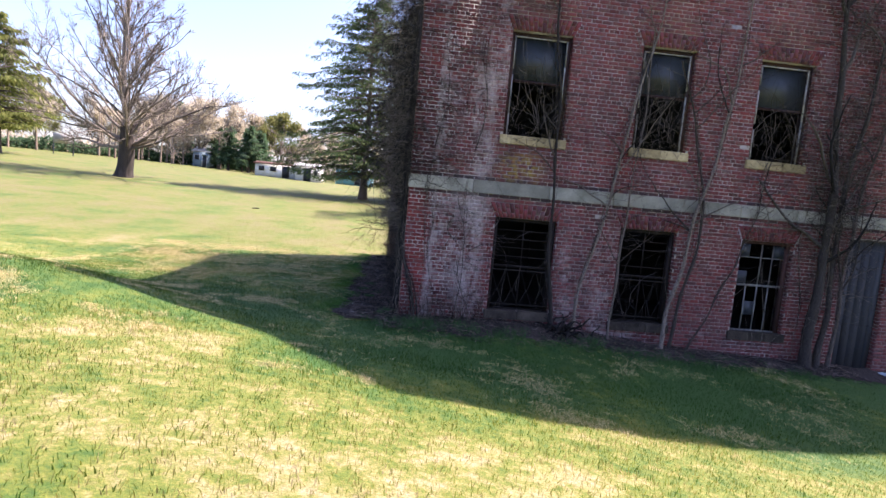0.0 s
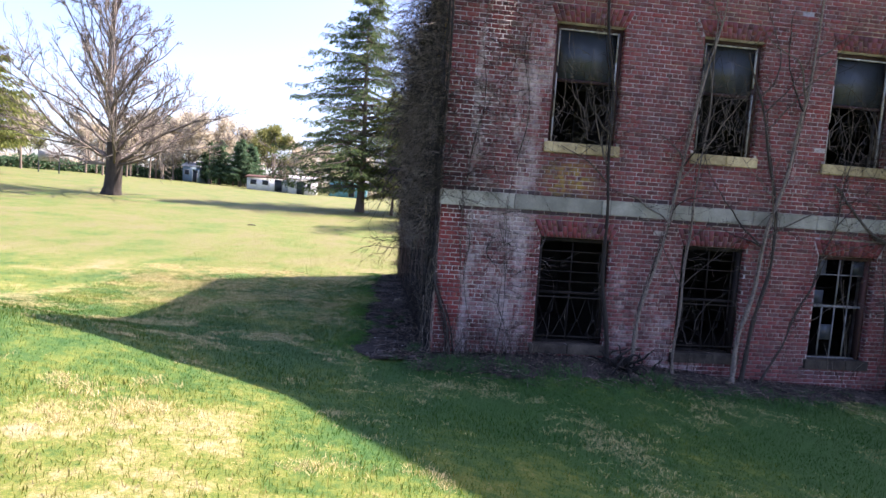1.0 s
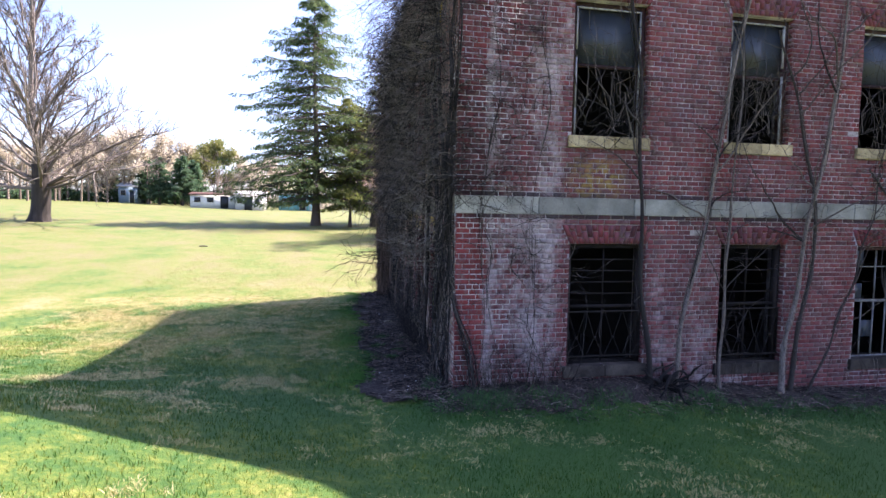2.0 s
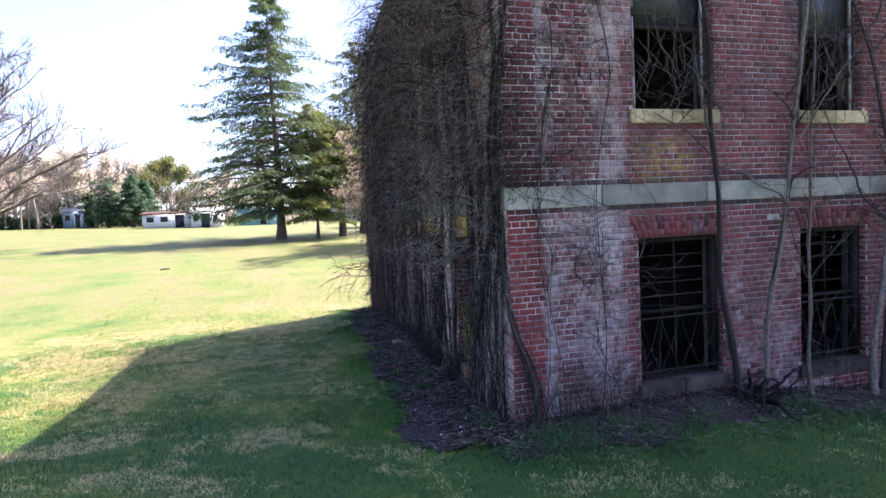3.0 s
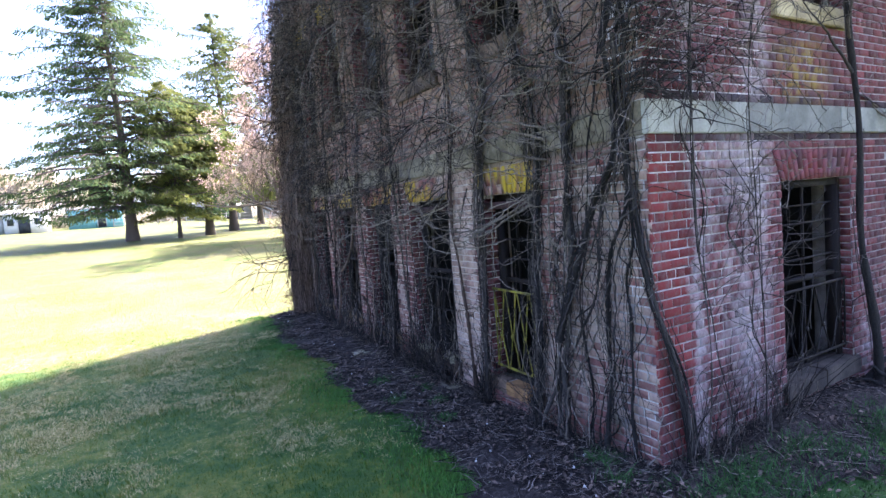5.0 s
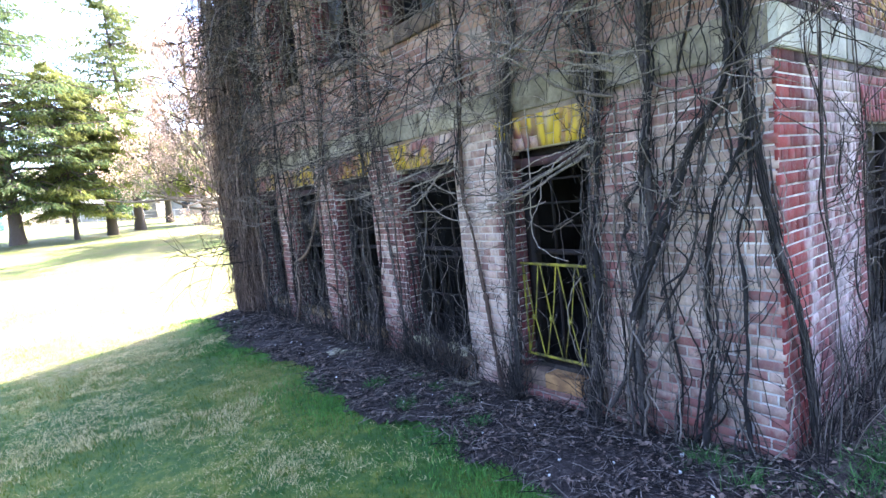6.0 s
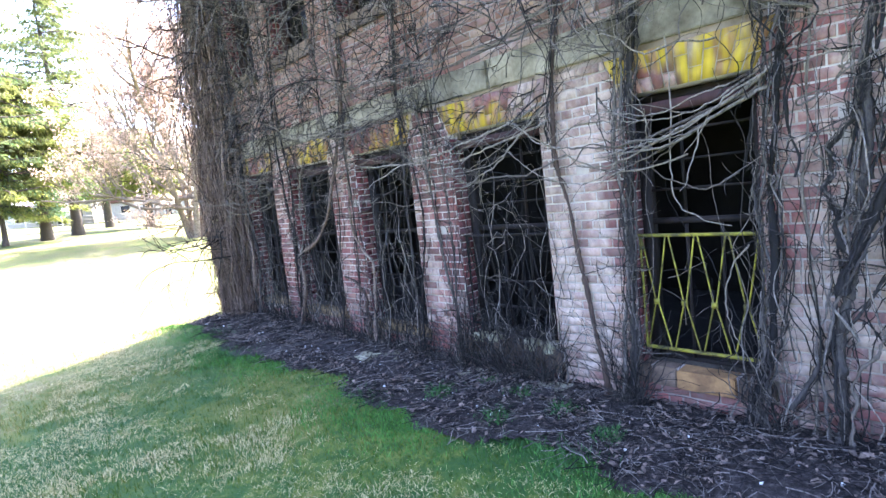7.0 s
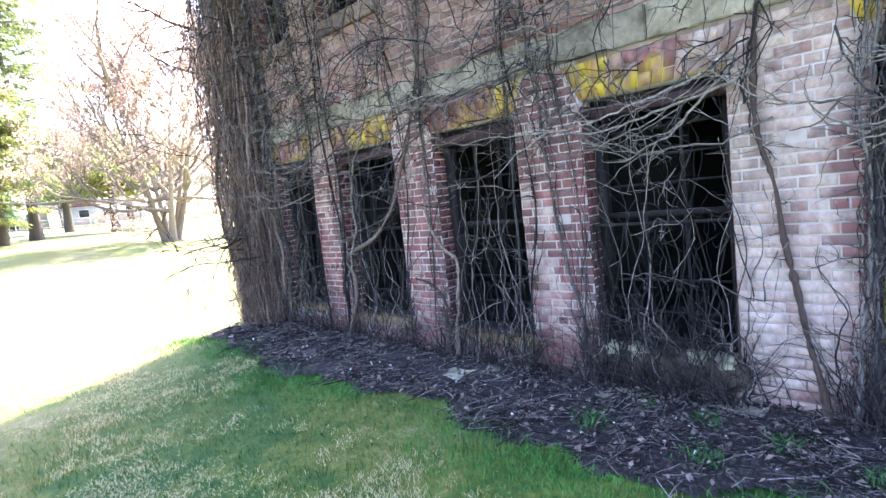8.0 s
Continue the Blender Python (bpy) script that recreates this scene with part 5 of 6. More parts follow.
# the stem that swings round the near corner
v = thing("climbing_vine", "smooth grey vine stem bending round the brick corner", "vine", "vines on the front wall")
for dx, r in ((0.0, 0.026), (0.07, 0.012), (-0.05, 0.016)):
    b = Build()
    c = np.array([(0.46 + dx, FY - 0.08, -0.1), (0.42 + dx, FY - 0.06, 0.35), (0.34 + dx, FY - 0.06, 0.8), (0.20 + dx * 0.5, FY - 0.07, 1.12),
                  (0.10, FY - 0.02, 1.45), (0.09, FY + 0.08, 2.0), (0.08, FY + 0.16, 2.8), (0.06, FY + 0.2, 3.6)])
    t = np.linspace(0, 1, 36)
    s = np.linspace(0, 1, len(c))
    q = np.column_stack([np.interp(t, s, c[:, a]) for a in range(3)])
    for a in range(3):
        q[:, a] = np.convolve(np.pad(q[:, a], 3, "edge"), np.ones(7) / 7, "valid")
    b.tube(q, np.linspace(r, r * 0.6, 36) * (0.85 + 0.13 * rng.normal(size=36)), 8)
    stem = part("stem", b, M_ROPE, v, smooth=True)
    H = Build()
    for _ in range(30):
        i = rng.integers(0, 28)
        j = min(36, i + rng.integers(4, 9))
        hair = q[i:j] + rng.normal(0, 1, 3) * (r, r * 0.7, 0.03) + np.cumsum(rng.normal(0, 0.009, (j - i, 3)), 0)
        H.tube(keep_row(hair), rng.uniform(0.002, 0.005), 3)
    part("root_hair", H, M_STEM, stem, kind="stuff")

# burnt-looking stump of old roots below the first vine trunks
M_DEAD = vine_material("dead_root_bark", (0.008, 0.007, 0.007), (0.03, 0.026, 0.025))
v = thing("root_stump", "black gnarled stump and roots at the foot of the vines", "stump")
for s in range(34):
    b = Build()
    d = (rng.normal(0.15, 0.9), rng.normal(-0.3, 0.4), rng.uniform(0.3, 1.4))
    path = wander((3.40 + rng.normal(0, 0.14), FY - 0.22, -0.02), d, rng.uniform(0.4, 0.9), 10, 0.10, 0.32, 0.06)
    b.tube(path, np.linspace(rng.uniform(0.025, 0.065), 0.008, len(path)) * (1 + 0.2 * rng.normal(size=len(path))), 7)
    part("root", b, M_DEAD, v, smooth=True)

# ---- planting bed, litter and grass ----
BED_W = 1.12
def bed_edge(s):
    return BED_W + 0.13 * math.sin(s * 1.9) + 0.09 * math.sin(s * 4.7 + 1) + 0.05 * math.sin(s * 11)


def bed_width_at(x, y):
    """How far a place lies inside the bare bed along both walls; negative outside it."""
    a = bed_edge(y) - (FX - x) if y > FY - 0.3 else -9
    b = 0.62 * bed_edge(x * 0.8 + 3) - (FY - y) if x > FX - 0.4 else -9
    c = 0.45 * bed_edge(1.0) - math.hypot(FX - x, FY - y) if x <= FX and y <= FY else -9
    return max(a, b, c) if y < END_Y - 0.1 else -9


B = Build()
step = 0.07
xs, ys = np.arange(-1.6, 12.0, step), np.arange(9.2, END_Y + 0.5, step)
ids = {}
verts, faces = [], []
def bed_vert(i, j):
    if (i, j) not in ids:
        x, y = xs[i], ys[j]
        w = bed_width_at(x, y)
        z = float(height(x, y)) + 0.03 + 0.04 * min(1, max(0, w)) + 0.03 * noise.noise((x * 5, y * 5, 2)) + 0.018 * noise.noise((x * 17, y * 17, 4)) - 0.05 * max(0, 0.25 - w)
        ids[i, j] = len(verts)
        verts.append((x, y, z))
    return ids[i, j]
for i in range(len(xs) - 1):
    for j in range(len(ys) - 1):
        if (xs[i] > FX + 0.1 and ys[j] > FY + 0.1) or bed_width_at(xs[i], ys[j]) < -0.06:
            continue
        faces.append([bed_vert(i, j), bed_vert(i + 1, j), bed_vert(i + 1, j + 1), bed_vert(i, j + 1)])
B.add(verts, faces)
bed = part("soil_bed", B, M_SOIL, None, "strip of dark bare soil along the walls", "structure", True)
bed["category"] = "soil"

M_LITTER = vine_material("dead_twig_litter", (0.014, 0.011, 0.012), (0.36, 0.305, 0.27), 0.5)
M_LEAF = simple("dead_leaves", (0.03, 0.022, 0.020), (0.26, 0.19, 0.15), 9, 0.9, 0.001, 40, None, 0.6)
L, D = Build(), Build()
n = 0
while n < 17000:
    if rng.random() < 0.72:
        x, y = FX - rng.uniform(0.0, 1.25), rng.uniform(9.6, END_Y - 0.15)
    else:
        x, y = rng.uniform(0.0, 9.5), FY - 0.03 - 1.2 * rng.random() ** 1.5
    w = bed_width_at(x, y)
    if w < rng.uniform(-0.12, 0.05) - (0.5 * rng.random() if x > 0.3 else 0.0):
        continue
    if noise.noise((x * 1.7, y * 1.7, 3)) + 0.5 * noise.noise((x * 5, y * 5, 8)) < rng.uniform(-0.6, 0.25):
        continue
    n += 1
    z = float(height(x, y)) + 0.045 + 0.04 * min(1, max(0, w)) + rng.uniform(0, 0.02)
    if rng.random() < 0.74:
        a, l = rng.uniform(0, 6.3), 0.03 + 0.30 * rng.random() ** 2
        p = wander((x, y, z), (math.cos(a), math.sin(a), 0.02), l, 3, 0, 0.2, 0.0)
        p[:, 2] = z + rng.normal(0, 0.006, len(p))
        L.tube(p, 0.001 + 0.0042 * rng.random() ** 2, 3)
    else:
        s, a = rng.uniform(0.008, 0.030), rng.uniform(0, 6.3)
        e1 = np.array((math.cos(a), math.sin(a), rng.normal(0, 0.35))) * s
        e2 = np.array((-math.sin(a), math.cos(a), rng.normal(0, 0.35))) * s * 0.6
        c = np.array((x, y, z + 0.006))
        D.add([c - e1, c - e2 + (0, 0, s * 0.25), c + e1, c + e2 + (0, 0, s * 0.3)], [[0, 1, 2, 3]])
tagged(part("twig_litter", L, M_LITTER, None, "dead twigs strewn over the dark soil bed", "stuff"), category="twigs")
tagged(part("leaf_litter", D, M_LEAF, None, "dry brown leaves strewn over the soil bed", "stuff"), category="leaves")
M_CHIP = simple("white_stone_chips", (0.45, 0.44, 0.42), (0.75, 0.74, 0.72), 20, 0.8)
C = Build()
for _ in range(100):
    x, y = FX - rng.uniform(0.1, 1.0), rng.uniform(10.2, 19.5)
    s = 0.004 + 0.012 * rng.random() ** 2
    c = np.array((x, y, float(height(x, y)) + 0.07 + 0.02 * min(1, max(0, bed_width_at(x, y)))))
    C.add(c + rng.normal(0, 0.25, (8, 3)) * s + (np.array(np.meshgrid((-1, 1), (-1, 1), (-1, 1), indexing="ij")).reshape(3, 8).T) * s * 0.6, BOX_FACES)
tagged(part("stone_chips", C, M_CHIP, None, "small white stone chips scattered on the soil", "stuff"), category="gravel")


def blades(name, px, py, tall, wide, material, label, base=0.0, lean=0.5):
    """Upright, bent blades of grass as two-segment slivers."""
    n = len(px)
    z = height(px, py) + base
    a = rng.uniform(0, 2 * np.pi, n)
    hgt = tall * rng.uniform(0.5, 1.3, n)
    wd = wide * rng.uniform(0.6, 1.3, n)
    lx, ly = rng.normal(0, lean, n) * hgt, rng.normal(0, lean, n) * hgt
    dx, dy = np.cos(a) * wd, np.sin(a) * wd
    v = np.stack([np.stack([px - dx, py - dy, z - 0.01], -1), np.stack([px + dx, py + dy, z - 0.01], -1),
                  np.stack([px + dx * 0.7 + lx * 0.4, py + dy * 0.7 + ly * 0.4, z + hgt * 0.6], -1), np.stack([px - dx * 0.7 + lx * 0.4, py - dy * 0.7 + ly * 0.4, z + hgt * 0.6], -1),
                  np.stack([px + lx, py + ly, z + hgt], -1)], 1).reshape(-1, 3)
    b = Build()
    o = np.arange(n)[:, None] * 5
    b.v.append(v)
    b.f.append(o + np.array([[0, 1, 2, 3]]))
    b.f.append(o + np.array([[3, 2, 4]]))
    b.n = len(v)
    return tagged(part(name, b, material, None, label, "stuff"), category="grass")


N = 250000
px = np.where(rng.random(N) < 0.75, rng.uniform(-8, 8, N), rng.normal(-2.0, 8.0, N))
py = np.where(rng.random(N) < 0.8, 1.8 + rng.random(N) * 16.5, 12 + np.abs(rng.normal(0, 9.0, N)))
ok = np.array([bed_width_at(x, y) < rng_v for x, y, rng_v in zip(px, py, rng.uniform(-0.12, 0.04, N))])
ok &= ~((px > FX - 0.02) & (py > FY - 0.02))
px, py = px[ok], py[ok]
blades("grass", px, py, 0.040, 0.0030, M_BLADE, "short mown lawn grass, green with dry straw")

# bleached straw left from last year, standing in small tufts that gather in patches
N = 150000
cx, cy = rng.uniform(-8.5, 8, N), rng.uniform(5.0, 19.5, N)
pat = np.array([1.5 * noise.noise((x * 0.75, y * 0.75, 1)) + 0.9 * noise.noise((x * 2.6, y * 2.6, 5)) + 0.7 * noise.noise((x * 9, y * 9, 9)) for x, y in zip(cx, cy)])
ok = (pat > 0.53 - 0.10 * np.clip((cy - 10.5) / 2, 0, 1) - 0.38 * np.clip((cy - 11.8) / 2, 0, 1) + 0.65 * np.clip((cx + 2.0) / 0.8, 0, 1) * (cy > 11) + rng.normal(0, 0.18, N)) & ~((cx > FX - 0.05) & (cy > FY - 0.3)) & ~((cx > FX - 1.15) & (cy > FY - 0.2)) & ((cx < -1.0) | (cy > 11) | (rng.random(N) < 0.42))
cx, cy = cx[ok], cy[ok]
per = rng.integers(4, 12, len(cx))
sx, sy = np.repeat(cx, per), np.repeat(cy, per)
sx, sy = sx + rng.normal(0, 0.034, len(sx)), sy + rng.normal(0, 0.034, len(sy))
k = Mat("bleached_straw", 0.85)
M_STRAW = k.done(k.ramp(k.island(), (0.0, (0.40, 0.33, 0.15)), (1.0, (0.76, 0.63, 0.38))))
glow_through(k, 0.35)
blades("straw", sx, sy, 0.024, 0.0021, M_STRAW, "dry pale straw matted in the lawn", 0.0, 1.2)

# taller green tufts in the bed and along the foot of the front wall
k = Mat("green_tuft", 0.7)
M_TUFT = k.done(k.ramp(k.island(), (0.0, (0.026, 0.10, 0.016)), (1.0, (0.10, 0.26, 0.042))))
k = Mat("dark_weed", 0.75)
M_WEED = k.done(k.ramp(k.island(), (0.0, (0.014, 0.052, 0.016)), (1.0, (0.055, 0.145, 0.034))))
tx, ty = [], []
for cx, cy, r, n in [(0.02, 10.15, 0.13, 90), (-0.05, 10.75, 0.16, 120), (-0.95, 12.6, 0.3, 200), (-0.75, 13.35, 0.08, 50), (-0.6, 14.1, 0.1, 60), (-1.15, 14.6, 0.3, 180), (-0.2, 13.9, 0.07, 40),
                     (-1.25, 17.4, 0.35, 220), (-0.9, 18.6, 0.3, 200), (0.7, 10.0, 0.2, 130), (1.5, 9.85, 0.25, 150), (2.3, 9.7, 0.3, 170), (3.6, 9.55, 0.4, 260), (4.6, 9.6, 0.3, 180), (5.6, 9.3, 0.35, 180), (6.6, 9.4, 0.4, 160)]:
    tx += list(rng.normal(cx, r * 0.6, n))
    ty += list(rng.normal(cy, r * 0.6, n))
for cx, cy, r, n in [(-0.12, 9.75, 0.22, 260), (0.35, 9.7, 0.25, 260), (-0.05, 10.3, 0.12, 120), (-0.15, 10.8, 0.10, 90), (-0.5, 10.2, 0.16, 120), (-0.55, 12.5, 0.08, 60), (-0.35, 13.0, 0.09, 70)]:
    tx += list(rng.normal(cx, r * 0.6, n))
    ty += list(rng.normal(cy, r * 0.6, n))
for _ in range(70):
    cx, cy, n = rng.uniform(0.3, 8.5), FY - rng.uniform(0.25, 1.3), rng.integers(20, 80)
    tx += list(rng.normal(cx, 0.09, n))
    ty += list(rng.normal(cy, 0.09, n))
tx, ty = np.array(tx), np.array(ty)
ok = ~((tx > FX - 0.04) & (ty > FY - 0.04))
blades("grass_tuft", tx[ok], ty[ok], 0.062, 0.0036, M_WEED, "fresh green grass tufts along the wall foot", 0.03, 0.7)
wx, wy = [], []
for cx, cy, r, n in [(-0.02, 10.2, 0.10, 130), (0.40, 9.8, 0.20, 260), (0.62, 9.98, 0.14, 160), (-0.12, 9.82, 0.16, 200), (0.95, 9.7, 0.22, 220), (1.5, 9.85, 0.2, 160), (3.9, 9.7, 0.25, 200), (4.8, 9.55, 0.25, 180), (5.9, 9.5, 0.3, 180)]:
    wx += list(rng.normal(cx, r * 0.9, n))
    wy += list(rng.normal(cy - 0.05, r * 0.9, n))
wx, wy = np.array(wx), np.minimum(np.array(wy), FY - 0.06)
keep = rng.random(len(wx)) < 0.55
blades("weed_clump", wx[keep], wy[keep], 0.072, 0.005, M_WEED, "rank green weeds at the foot of the walls", 0.03, 0.9)
cx, cy = [], []
for x, y, r, n in [(-0.10, 10.74, 0.09, 130), (-0.22, 10.45, 0.10, 90), (0.45, 10.02, 0.2, 150), (0.78, 9.90, 0.25, 130), (0.15, 9.95, 0.15, 80), (1.25, 9.95, 0.15, 120), (3.95, 9.85, 0.2, 160)]:
    cx += list(rng.normal(x, r * 0.6, n))
    cy += list(rng.normal(y, r * 0.6, n))
cx, cy = np.array(cx), np.array(cy)
ok = ~((cx > FX - 0.04) & (cy > FY - 0.04))
blades("grass_clump", cx[ok], cy[ok], 0.12, 0.0038, M_WEED, "tall green grass clumps at the foot of the corner", 0.03, 0.75)
cx, cy = [], []
for x, y, r, n in [(-0.55, 12.5, 0.08, 110), (-0.35, 13.0, 0.09, 120), (-0.75, 13.35, 0.09, 110), (-0.6, 14.1, 0.10, 140), (-0.2, 13.9, 0.07, 90), (-0.25, 13.45, 0.08, 100)]:
    cx += list(rng.normal(x, r * 0.7, n))
    cy += list(rng.normal(y, r * 0.7, n))
blades("bed_weeds", np.array(cx), np.array(cy), 0.030, 0.0050, M_WEED, "small bright green weeds sprouting from the soil bed", 0.07, 1.1)
rx, ry = [], []
for y in np.arange(FY - 0.4, END_Y, 0.04):
    n = int(85 * max(0.1, 0.55 + 0.5 * math.sin(y * 2.3) + 0.3 * math.sin(y * 5.1)))
    rx += list(FX - bed_edge(y) - 0.0 - np.abs(rng.normal(0, 0.30, n)))
    ry += list(rng.normal(y, 0.05, n))
blades("grass", np.array(rx), np.array(ry), 0.042, 0.0030, M_TUFT, "bright fresh grass along the edge of the soil", 0.0, 0.6)

# ---- trees ----
M_OAK = vine_material("grey_oak_bark", (0.12, 0.10, 0.088), (0.38, 0.33, 0.285))
M_OAK_TRUNK = simple("dark_furrowed_bark", (0.030, 0.026, 0.024), (0.075, 0.062, 0.054), 3, 0.95, 0.03, 14, (1, 1, 0.2), 0.0)
M_CONIFER_BARK = vine_material("conifer_bark", (0.085, 0.07, 0.06), (0.16, 0.13, 0.115))


def foliage(name, a, b, rough=0.7):
    k = Mat(name, rough)
    c = k.mix(k.island(), a, b)
    c = k.mix(k.ramp(k.noise(0.7, 3), (0.35, 0.4), (0.65, 0.0)), c, tuple(v * 0.5 for v in a))
    m = k.done(c)
    glow_through(k, 0.64)
    return m


M_SPRUCE = foliage("spruce_needles", (0.038, 0.082, 0.038), (0.165, 0.215, 0.080))
# lighter, yellower copy of the spruce needles, with the backlight put into the colour
M_SPRUCE_LIT = foliage("backlit_spruce_needles", (0.065, 0.10, 0.036), (0.22, 0.25, 0.085))
M_YEW = foliage("yellow_green_needles", (0.11, 0.145, 0.038), (0.28, 0.30, 0.09))
M_PINE = foliage("blue_green_pine", (0.055, 0.115, 0.066), (0.15, 0.24, 0.12))
M_BUD_BEIGE = foliage("beige_buds", (0.43, 0.39, 0.295), (0.64, 0.585, 0.465))
M_BUD_OLIVE = foliage("olive_spring_leaves", (0.14, 0.16, 0.045), (0.30, 0.30, 0.12))
M_BLOSSOM = foliage("pale_pink_buds", (0.42, 0.305, 0.255), (0.60, 0.465, 0.39))
M_PALE_BARK = vine_material("pale_smooth_bark", (0.20, 0.16, 0.125), (0.34, 0.28, 0.22))


def slivers(build, c, d, length, width):
    """Arrays of small kite-shaped leaf clumps at c pointing along d."""
    n = len(c)
    d = d / (np.linalg.norm(d, axis=1)[:, None] + 1e-9)
    s = np.cross(d, rng.normal(size=(n, 3)))
    s /= np.linalg.norm(s, axis=1)[:, None] + 1e-9
    l, w = length[:, None], width[:, None]
    v = np.stack([c, c + d * l * 0.45 + s * w, c + d * l, c + d * l * 0.45 - s * w], 1).reshape(-1, 3)
    build.add(v, np.arange(n)[:, None] * 4 + np.arange(4)[None])


def conifer(name, at, tall, spread, clear, needles, label, droop=0.5, seed=1, whorls=46, bark=None, gap=0.25, per=46, size=0.5, taper=0.78, bole=0.024):
    """A spruce or pine: tapered trunk, whorls of drooping limbs, and hanging sprays of needles."""
    g = np.random.default_rng(seed)
    t = thing(name, label, "tree", at=at)
    b = Build()
    zz = np.linspace(-0.3, tall, 16)
    b.tube(np.column_stack([0.1 * np.sin(zz * 0.3), 0.08 * np.cos(zz * 0.4), zz]), bole * tall * (1 - zz / tall * 0.96) + 0.008 * tall * np.exp(-np.maximum(zz, 0) * 1.5), 9)
    part("trunk", b, bark or M_CONIFER_BARK, t, smooth=True)
    limbs, crown = Build(), Build()
    for w in range(whorls):
        f = (w + g.uniform(0, 0.8)) / whorls
        z = clear + (tall - clear) * f * 0.99
        full = spread * (1 - f) ** taper * (0.45 + 0.55 * min(1, f * 7 + 0.35))
        for _ in range(g.integers(4, 7)):
            if g.random() < gap * 0.6:
                continue
            a = g.uniform(0, 6.283)
            l = full * g.uniform(0.42, 1.2) + 0.25
            u = np.linspace(0, 1, 9)
            out = np.column_stack([np.cos(a) * u * l, np.sin(a) * u * l, z + l * (0.16 * u - droop * u ** 1.6 + droop * 0.35 * u ** 3)])
            out[1:] += g.normal(0, 0.02 * l, (8, 3))
            limbs.tube(out, np.linspace(0.012 + 0.012 * l, 0.008, 9), 4)
            n = int(1.6 * per * (0.3 + l / spread))
            q = g.uniform(0.10, 1.03, n) ** 0.85
            c = np.column_stack([np.interp(q, u, out[:, k]) for k in range(3)])
            side_v = np.array((-math.sin(a), math.cos(a), 0))
            swing = g.normal(0, 0.16 * l * (1.05 - 0.6 * q), n)
            c += side_v * swing[:, None] * 0.8 + g.normal(0, 0.07, (n, 3))
            c[:, 2] -= np.abs(swing) * 0.25
            d = np.column_stack([np.cos(a) * 0.5 + g.normal(0, 0.35, n), np.sin(a) * 0.5 + g.normal(0, 0.35, n), -g.uniform(0.3, 1.1, n)]) + side_v * np.sign(swing)[:, None] * 0.4
            slivers(crown, c, d, size * g.uniform(0.5, 1.3, n), size * 0.10 * g.uniform(0.6, 1.4, n))
    part("branchwork", limbs, bark or M_CONIFER_BARK, t, kind="stuff", smooth=True)
    part("crown", crown, needles, t)
    return t


def broadleaf(name, at, tall, spread, trunk_r, bark, label, counts=(11, 7, 6, 4), seed=3, buds=None, bud_n=0, bud_size=0.2, first=0.16, upright=0.5, stems=1, thin=0.014, thick=0.5, limb_parts=False, trunk_m=None):
    """A leafless or budding tree: limbs that fork three times, with thin twigs and perhaps buds."""
    g = np.random.default_rng(seed)
    t = thing(name, label, "tree", at=at)
    trunk, crown, tips = Build(), Build(), []

    def grow(build, p, d, length, r0, r1, n, lift, wob, sides):
        pts, d = [np.array(p, float)], np.array(d, float) / np.linalg.norm(d)
        for _ in range(n):
            d = d + g.normal(0, wob, 3)
            d[2] += lift
            d /= np.linalg.norm(d)
            pts.append(pts[-1] + d * length / n)
        pts = np.array(pts)
        build.tube(pts, r1 + (r0 - r1) * np.linspace(1, 0, n + 1) ** (1.7 if n > 10 else 1.0) * (1 + (0.45 if n > 10 else 0) * np.exp(-np.arange(n + 1) * 1.6)), sides)
        return pts

    def fork(path, r, length, level):
        if level >= len(counts):
            tips.append(path[-3:])
            return
        for _ in range(counts[level]):
            q = g.uniform(0.25, 1.0) if level else g.uniform(0.0, 1.0) ** 1.5
            i = min(len(path) - 2, int(q * (len(path) - 1)))
            p = path[i] + (path[i + 1] - path[i]) * g.random()
            along = path[i + 1] - path[i]
            along /= np.linalg.norm(along) + 1e-9
            a = g.uniform(0, 6.283)
            flat = np.array((math.cos(a), math.sin(a), g.normal(0.15, 0.3)))
            d = along * (0.75 if level else upright * q * 1.5) + flat * (0.8 if level else 1.0) + (0, 0, 0.25)
            l = length * (1.1 - 0.55 * q) * g.uniform(0.7, 1.15)
            rr = max(thin, r * ((thick if level == 0 else 0.55) - 0.15 * q))
            if level == 0 and limb_parts:
                bough = Build()
            sub = grow(bough if level == 0 and limb_parts else crown, p, d, l, rr, max(thin * 0.6, rr * 0.3), 6, 0.05 if level < 2 else 0.02, 0.16, 5 if level < 1 else 3)
            if level == 0 and limb_parts:
                part("limb", bough, bark, t, smooth=True)
            fork(sub, rr, l * 0.56, level + 1)

    for s in range(stems):
        a = s * 6.283 / max(1, stems) + 0.4
        lean = 0.0 if stems == 1 else 0.42
        main = grow(trunk, (0.15 * math.cos(a) * (stems > 1), 0.15 * math.sin(a) * (stems > 1), -0.3), (math.cos(a) * lean, math.sin(a) * lean, 1), tall * 0.82, trunk_r, trunk_r * 0.10, 14, 0.05, 0.05, 9)
        fork(main[max(1, int(first * 14)):], trunk_r, spread * 0.55, 0)
    part("trunk", trunk, trunk_m or bark, t, smooth=True)
    part("crown", crown, bark, t, smooth=True)
    if buds and bud_n:
        B2 = Build()
        pool = np.concatenate(tips)
        c = pool[g.integers(0, len(pool), bud_n)] + g.normal(0, bud_size * 1.2, (bud_n, 3))
        slivers(B2, c, g.normal(0, 1, (bud_n, 3)) + (0, 0, 0.3), bud_size * g.uniform(0.5, 1.4, bud_n), bud_size * 0.3 * g.uniform(0.6, 1.4, bud_n))
        part("bud_cover", B2, buds, t, kind="stuff")
    return t


def ground_at(x, y):
    return (x, y, float(height(x, y)))


